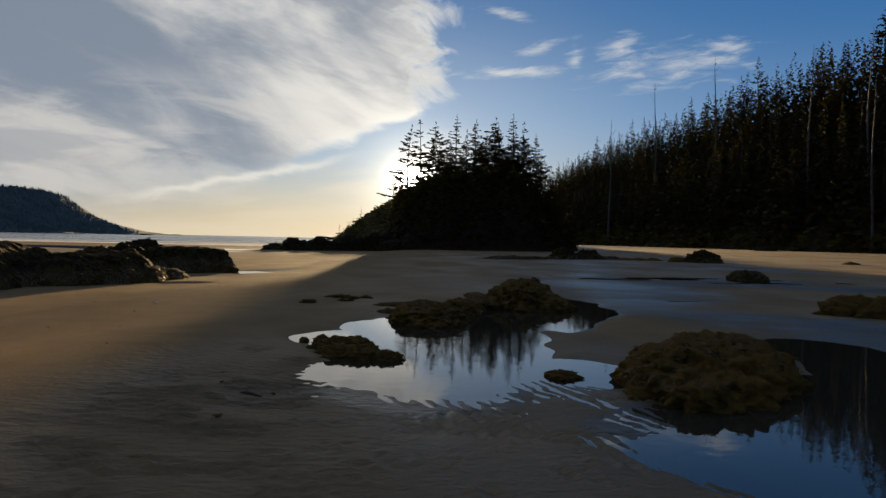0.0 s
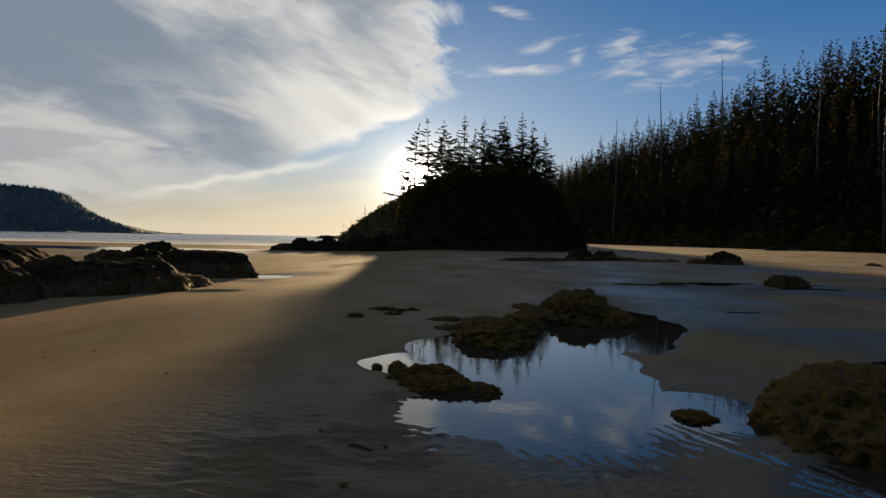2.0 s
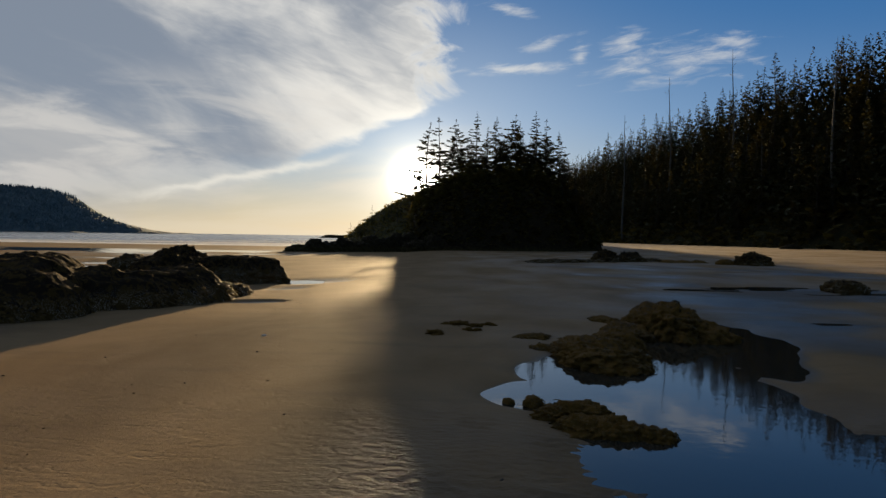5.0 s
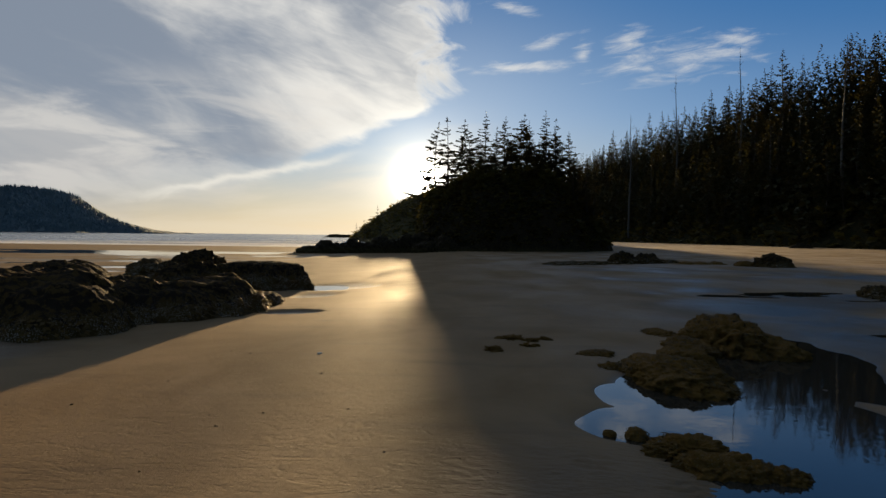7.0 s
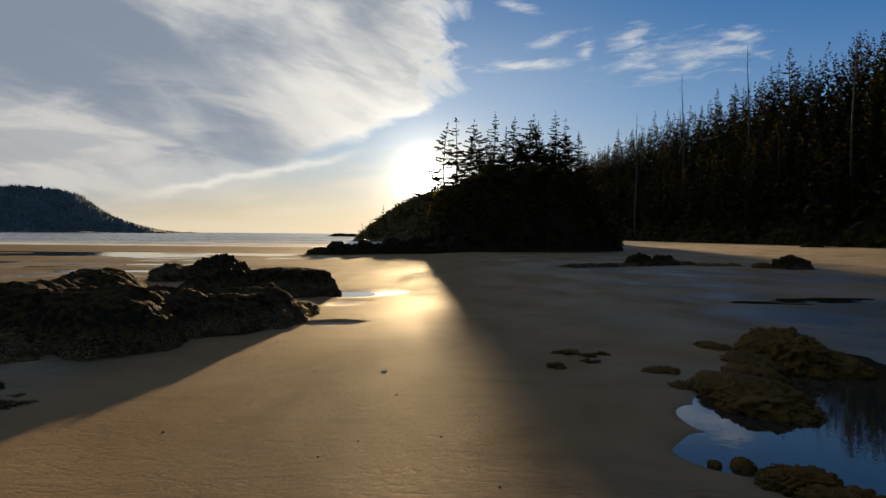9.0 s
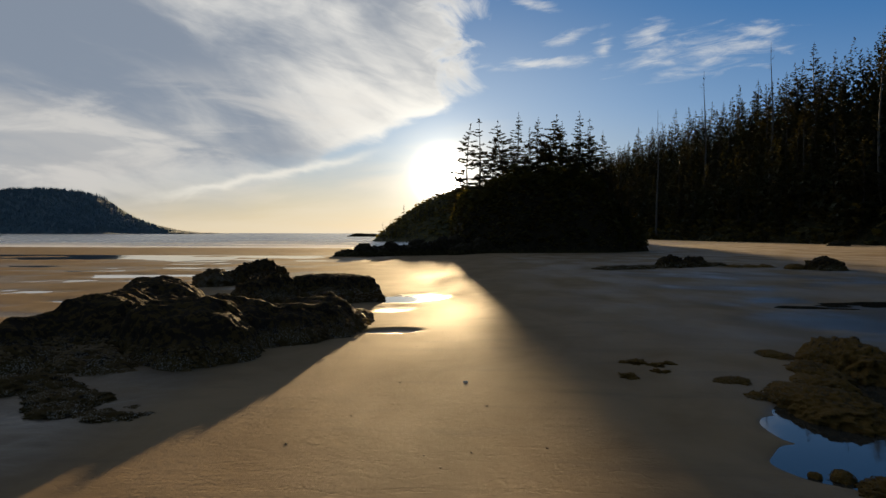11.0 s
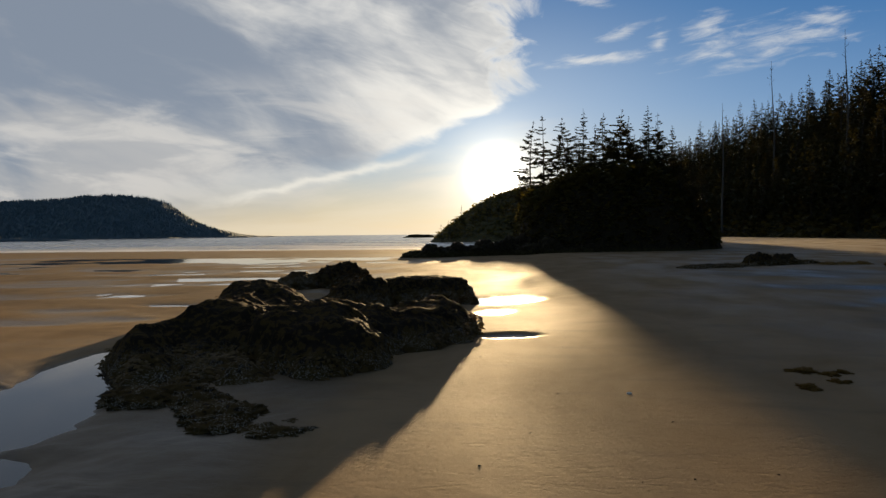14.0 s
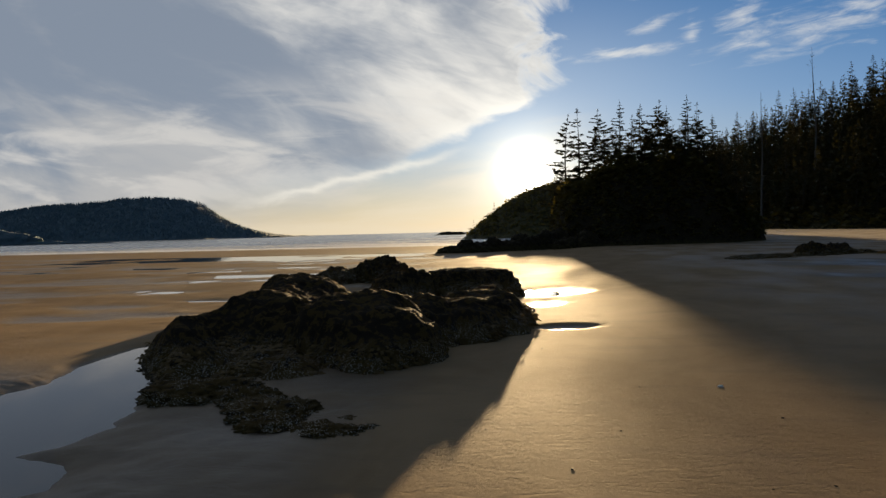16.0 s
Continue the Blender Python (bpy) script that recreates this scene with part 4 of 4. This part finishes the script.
cape = grid_object("far_cape", np.linspace(-2100, -560, 300), np.linspace(1295, 1830, 70), cape_height, HAZED_CAPE_SOIL)
tagged(cape, "long wooded cape across the bay with blue haze in its colour", "headland", kind="structure")
v, f = [], []
rnd = random.Random(9)
for _ in range(11000):
    x, y = rnd.uniform(-2050, -575), 1560.0 + rnd.uniform(-250, 60)
    z = float(cape_height(np.array(x), np.array(y)))
    if z < 1.0:
        continue
    h, w = rnd.uniform(4, 8), rnd.uniform(1.6, 3.0)
    b = len(v)
    for a in (0.3, 2.4, 4.5):
        v.append((x + w * math.cos(a), y + w * math.sin(a), z - 2))
    v.append((x, y, z + h))
    f.extend([(b, b + 1, b + 3), (b + 1, b + 2, b + 3), (b + 2, b, b + 3)])
cape_trees = raw_object("cape_woods", v, f, HAZED_WOODS)
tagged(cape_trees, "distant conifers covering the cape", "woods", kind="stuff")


# ---- seaweed, stones, driftwood ----
WEED = leaf_material("brown_seaweed", rgb(0.040, 0.024, 0.006), rgb(0.120, 0.072, 0.016), 0.2)
STONE = rock_material("beach_stone", rgb(0.10, 0.085, 0.07), rgb(0.05, 0.035, 0.015), 0.0)


def seaweed_on(ob, count, size, seed, low=-1.0, high=9.0):
    """Hangs short straps of weed on the faces of a rock."""
    rr = random.Random(seed)
    me = ob.data
    polys = [p for p in me.polygons if low < p.center.z < high and p.normal.z > -0.1]
    v, f = [], []
    for _ in range(count):
        p = rr.choice(polys)
        q, n = p.center.copy(), p.normal
        if noise.noise(q * 1.6 + Vector((seed, 0, 0))) < -0.12:
            continue
        way = Vector((rr.uniform(-1, 1), rr.uniform(-1, 1), -0.5)) + n * 0.4
        way.normalize()
        side = way.cross(n).normalized() * size * rr.uniform(0.12, 0.3)
        l = size * rr.uniform(0.5, 1.3)
        q = q + n * 0.004
        mid = q + way * l * 0.5 + n * size * rr.uniform(0.05, 0.2)
        end = q + way * l
        b = len(v)
        v.extend([tuple(q), tuple(mid - side), tuple(mid + side), tuple(end)])
        f.extend([(b, b + 1, b + 2), (b + 1, b + 3, b + 2)])
    part = raw_object("seaweed", v, f, WEED, ob)
    return tagged(part, "short brown seaweed fronds", kind="stuff")


for i, ob in enumerate([o for o in scene.objects if o.name.split(".")[0] in ("mound_rock", "pool_rock", "low_rock")]):
    wide = max(ob.dimensions)
    if ob.location.length < 1 and wide > 0.3:
        seaweed_on(ob, int(min(4200, 700 * wide * wide)), 0.055 if wide < 4 else 0.07, 500 + i)
seaweed_on(shore, 9000, 0.15, 520, -0.3, 0.35)

# pebbles lying on the open sand
rr = random.Random(77)
spots = [(-6.0, 12.2), (-4.7, 10.8), (-4.9, 8.8), (-1.76, 5.68), (-7.3, 15.2), (-6.4, 10.2), (-4.1, 9.0), (-5.2, 8.3), (-3.6, 7.6), (-6.9, 9.0)]
while len(spots) < 60:
    x, y = rr.uniform(-9, -2.2), rr.uniform(5.5, 20)
    if float(basin(np.array(x), np.array(y))) < 0.01:
        spots.append((x, y))
proto = []
for j in range(4):
    bm = bmesh.new()
    lump(bm, (0, 0, 0), (1.0, 0.75, 0.5), 0, 600 + j, 0.5, 3)
    me = bpy.data.meshes.new("pebble")
    bm.to_mesh(me)
    bm.free()
    me.polygons.foreach_set("use_smooth", [True] * len(me.polygons))
    me.materials.append(STONE)
    proto.append(me)
for i, (x, y) in enumerate(spots):
    s = rr.uniform(0.011, 0.018) if i < 10 else rr.uniform(0.004, 0.009)
    ob = new("pebble", proto[i % 4])
    ob.matrix_world = pose(x, y, float(sand_height(np.array(x), np.array(y))) + s * 0.25, 0, 0, rr.uniform(0, 360))
    ob.scale = (s, s, s * 0.7)
    tagged(ob, "small dark pebble half sunk in damp sand", "pebble", "pebbles on the sand")


def driftwood(x, y, length, thick, turn, seed):
    rr = random.Random(seed)
    v, f = [], []
    pts, rad = [], []
    for i in range(9):
        t = i / 8
        pts.append(Vector(((t - 0.5) * length, 0.12 * length * math.sin(t * 3 + seed), thick * 0.5 + 0.3 * thick * math.sin(t * 5))))
        rad.append(thick * (0.35 + 0.65 * math.sin(math.pi * min(0.97, t + 0.08))) * rr.uniform(0.8, 1.1))
    base = 0
    for p, r in zip(pts, rad):
        for s in range(7):
            a = 2 * math.pi * s / 7
            v.append((p.x, p.y + r * math.cos(a), p.z + r * math.sin(a)))
    for i in range(8):
        for s in range(7):
            a, b = i * 7 + s, i * 7 + (s + 1) % 7
            f.append((a, a + 7, b + 7, b))
    f.append(tuple(range(7)))
    f.append(tuple(56 + s for s in range(6, -1, -1)))
    ob = raw_object("driftwood", v, f, BARK, None, True)
    ob.matrix_world = pose(x, y, float(sand_height(np.array(x), np.array(y))) - 0.004, 0, 0, turn)
    return tagged(ob, "short dark piece of driftwood on rippled sand", "driftwood")


driftwood(-1.45, 5.40, 0.20, 0.016, -12, 1)
driftwood(-1.86, 6.05, 0.06, 0.014, 70, 3)
driftwood(-4.15, 5.6, 0.12, 0.012, 35, 4)


LEAF = leaf_material("dead_leaf", rgb(0.16, 0.075, 0.028), rgb(0.26, 0.12, 0.045), 0.3)
SHELL = soil_material("white_shell", rgb(0.62, 0.58, 0.52), rgb(0.78, 0.75, 0.70), 60.0)


def dead_leaf(x, y, length, turn, curl, label):
    """A dry leaf: a pointed blade, cupped along its rib and curled at both ends."""
    v, f = [], []
    for i in range(11):
        t = i / 10
        half = 0.30 * length * math.sin(math.pi * t ** 0.8) ** 0.8 + 0.002
        for j in range(-2, 3):
            u = j / 2
            v.append(((t - 0.5) * length, half * u, 0.003 + curl * length * ((2 * t - 1) ** 2 * 0.5 + 0.35 * u * u * math.sin(math.pi * t))))
    for i in range(10):
        for j in range(4):
            a = i * 5 + j
            f.append((a, a + 5, a + 6, a + 1))
    leaf = raw_object("dead_leaf", v, f, LEAF, None, True)
    thick = leaf.modifiers.new("thickness", "SOLIDIFY")
    thick.thickness = 0.0015
    leaf.matrix_world = pose(x, y, float(sand_height(np.array(x), np.array(y))), 0, 0, turn)
    return tagged(leaf, label, "leaf", "dead leaves on the sand")


dead_leaf(-1.44, 4.57, 0.075, 25, 0.55, "curled orange-brown dead leaf on rippled sand")
dead_leaf(-1.28, 5.42, 0.060, -60, 0.7, "curled brown dead leaf beside a stick")

bm = bmesh.new()
bmesh.ops.create_uvsphere(bm, u_segments=20, v_segments=12, radius=1.0)
for p in bm.verts:
    ridge = 1 + 0.05 * math.cos(14 * math.atan2(p.co.y, p.co.x + 1.01))
    p.co = Vector((p.co.x * 0.042 * ridge, p.co.y * 0.034 * ridge, max(p.co.z, -0.1) * 0.018))
shell = mesh_object("shell", bm, SHELL)
shell.matrix_world = pose(-5.0, 12.3, float(sand_height(np.array(-5.0), np.array(12.3))), 0, 0, 30)
tagged(shell, "small white ribbed clam shell on damp sand", "shell")


# ---- far reefs and the low shore across the bay ----
rock("reef_rock", [L(-98.0, 600.0, -1.4, 14.0, 6.0, 3.4, 0, 701, 0.6, 4)], CLIFF, "low dark reef out in the sea")
# the far shore takes the cape's colour, with haze painted into it
rock("far_shore", [L(-575.0, 610.0, -2.0, 75.0, 40.0, 17.0, 0, 702, 0.3, 5)], HAZED_CAPE_SOIL, "low wooded shore across the bay", "", "shore")
rock("far_shore", [L(-490.0, 600.0, -2.0, 75.0, 16.0, 4.4, 0, 703, 0.3, 5)], HAZED_CAPE_SOIL, "low rocky spit across the bay", "", "shore")
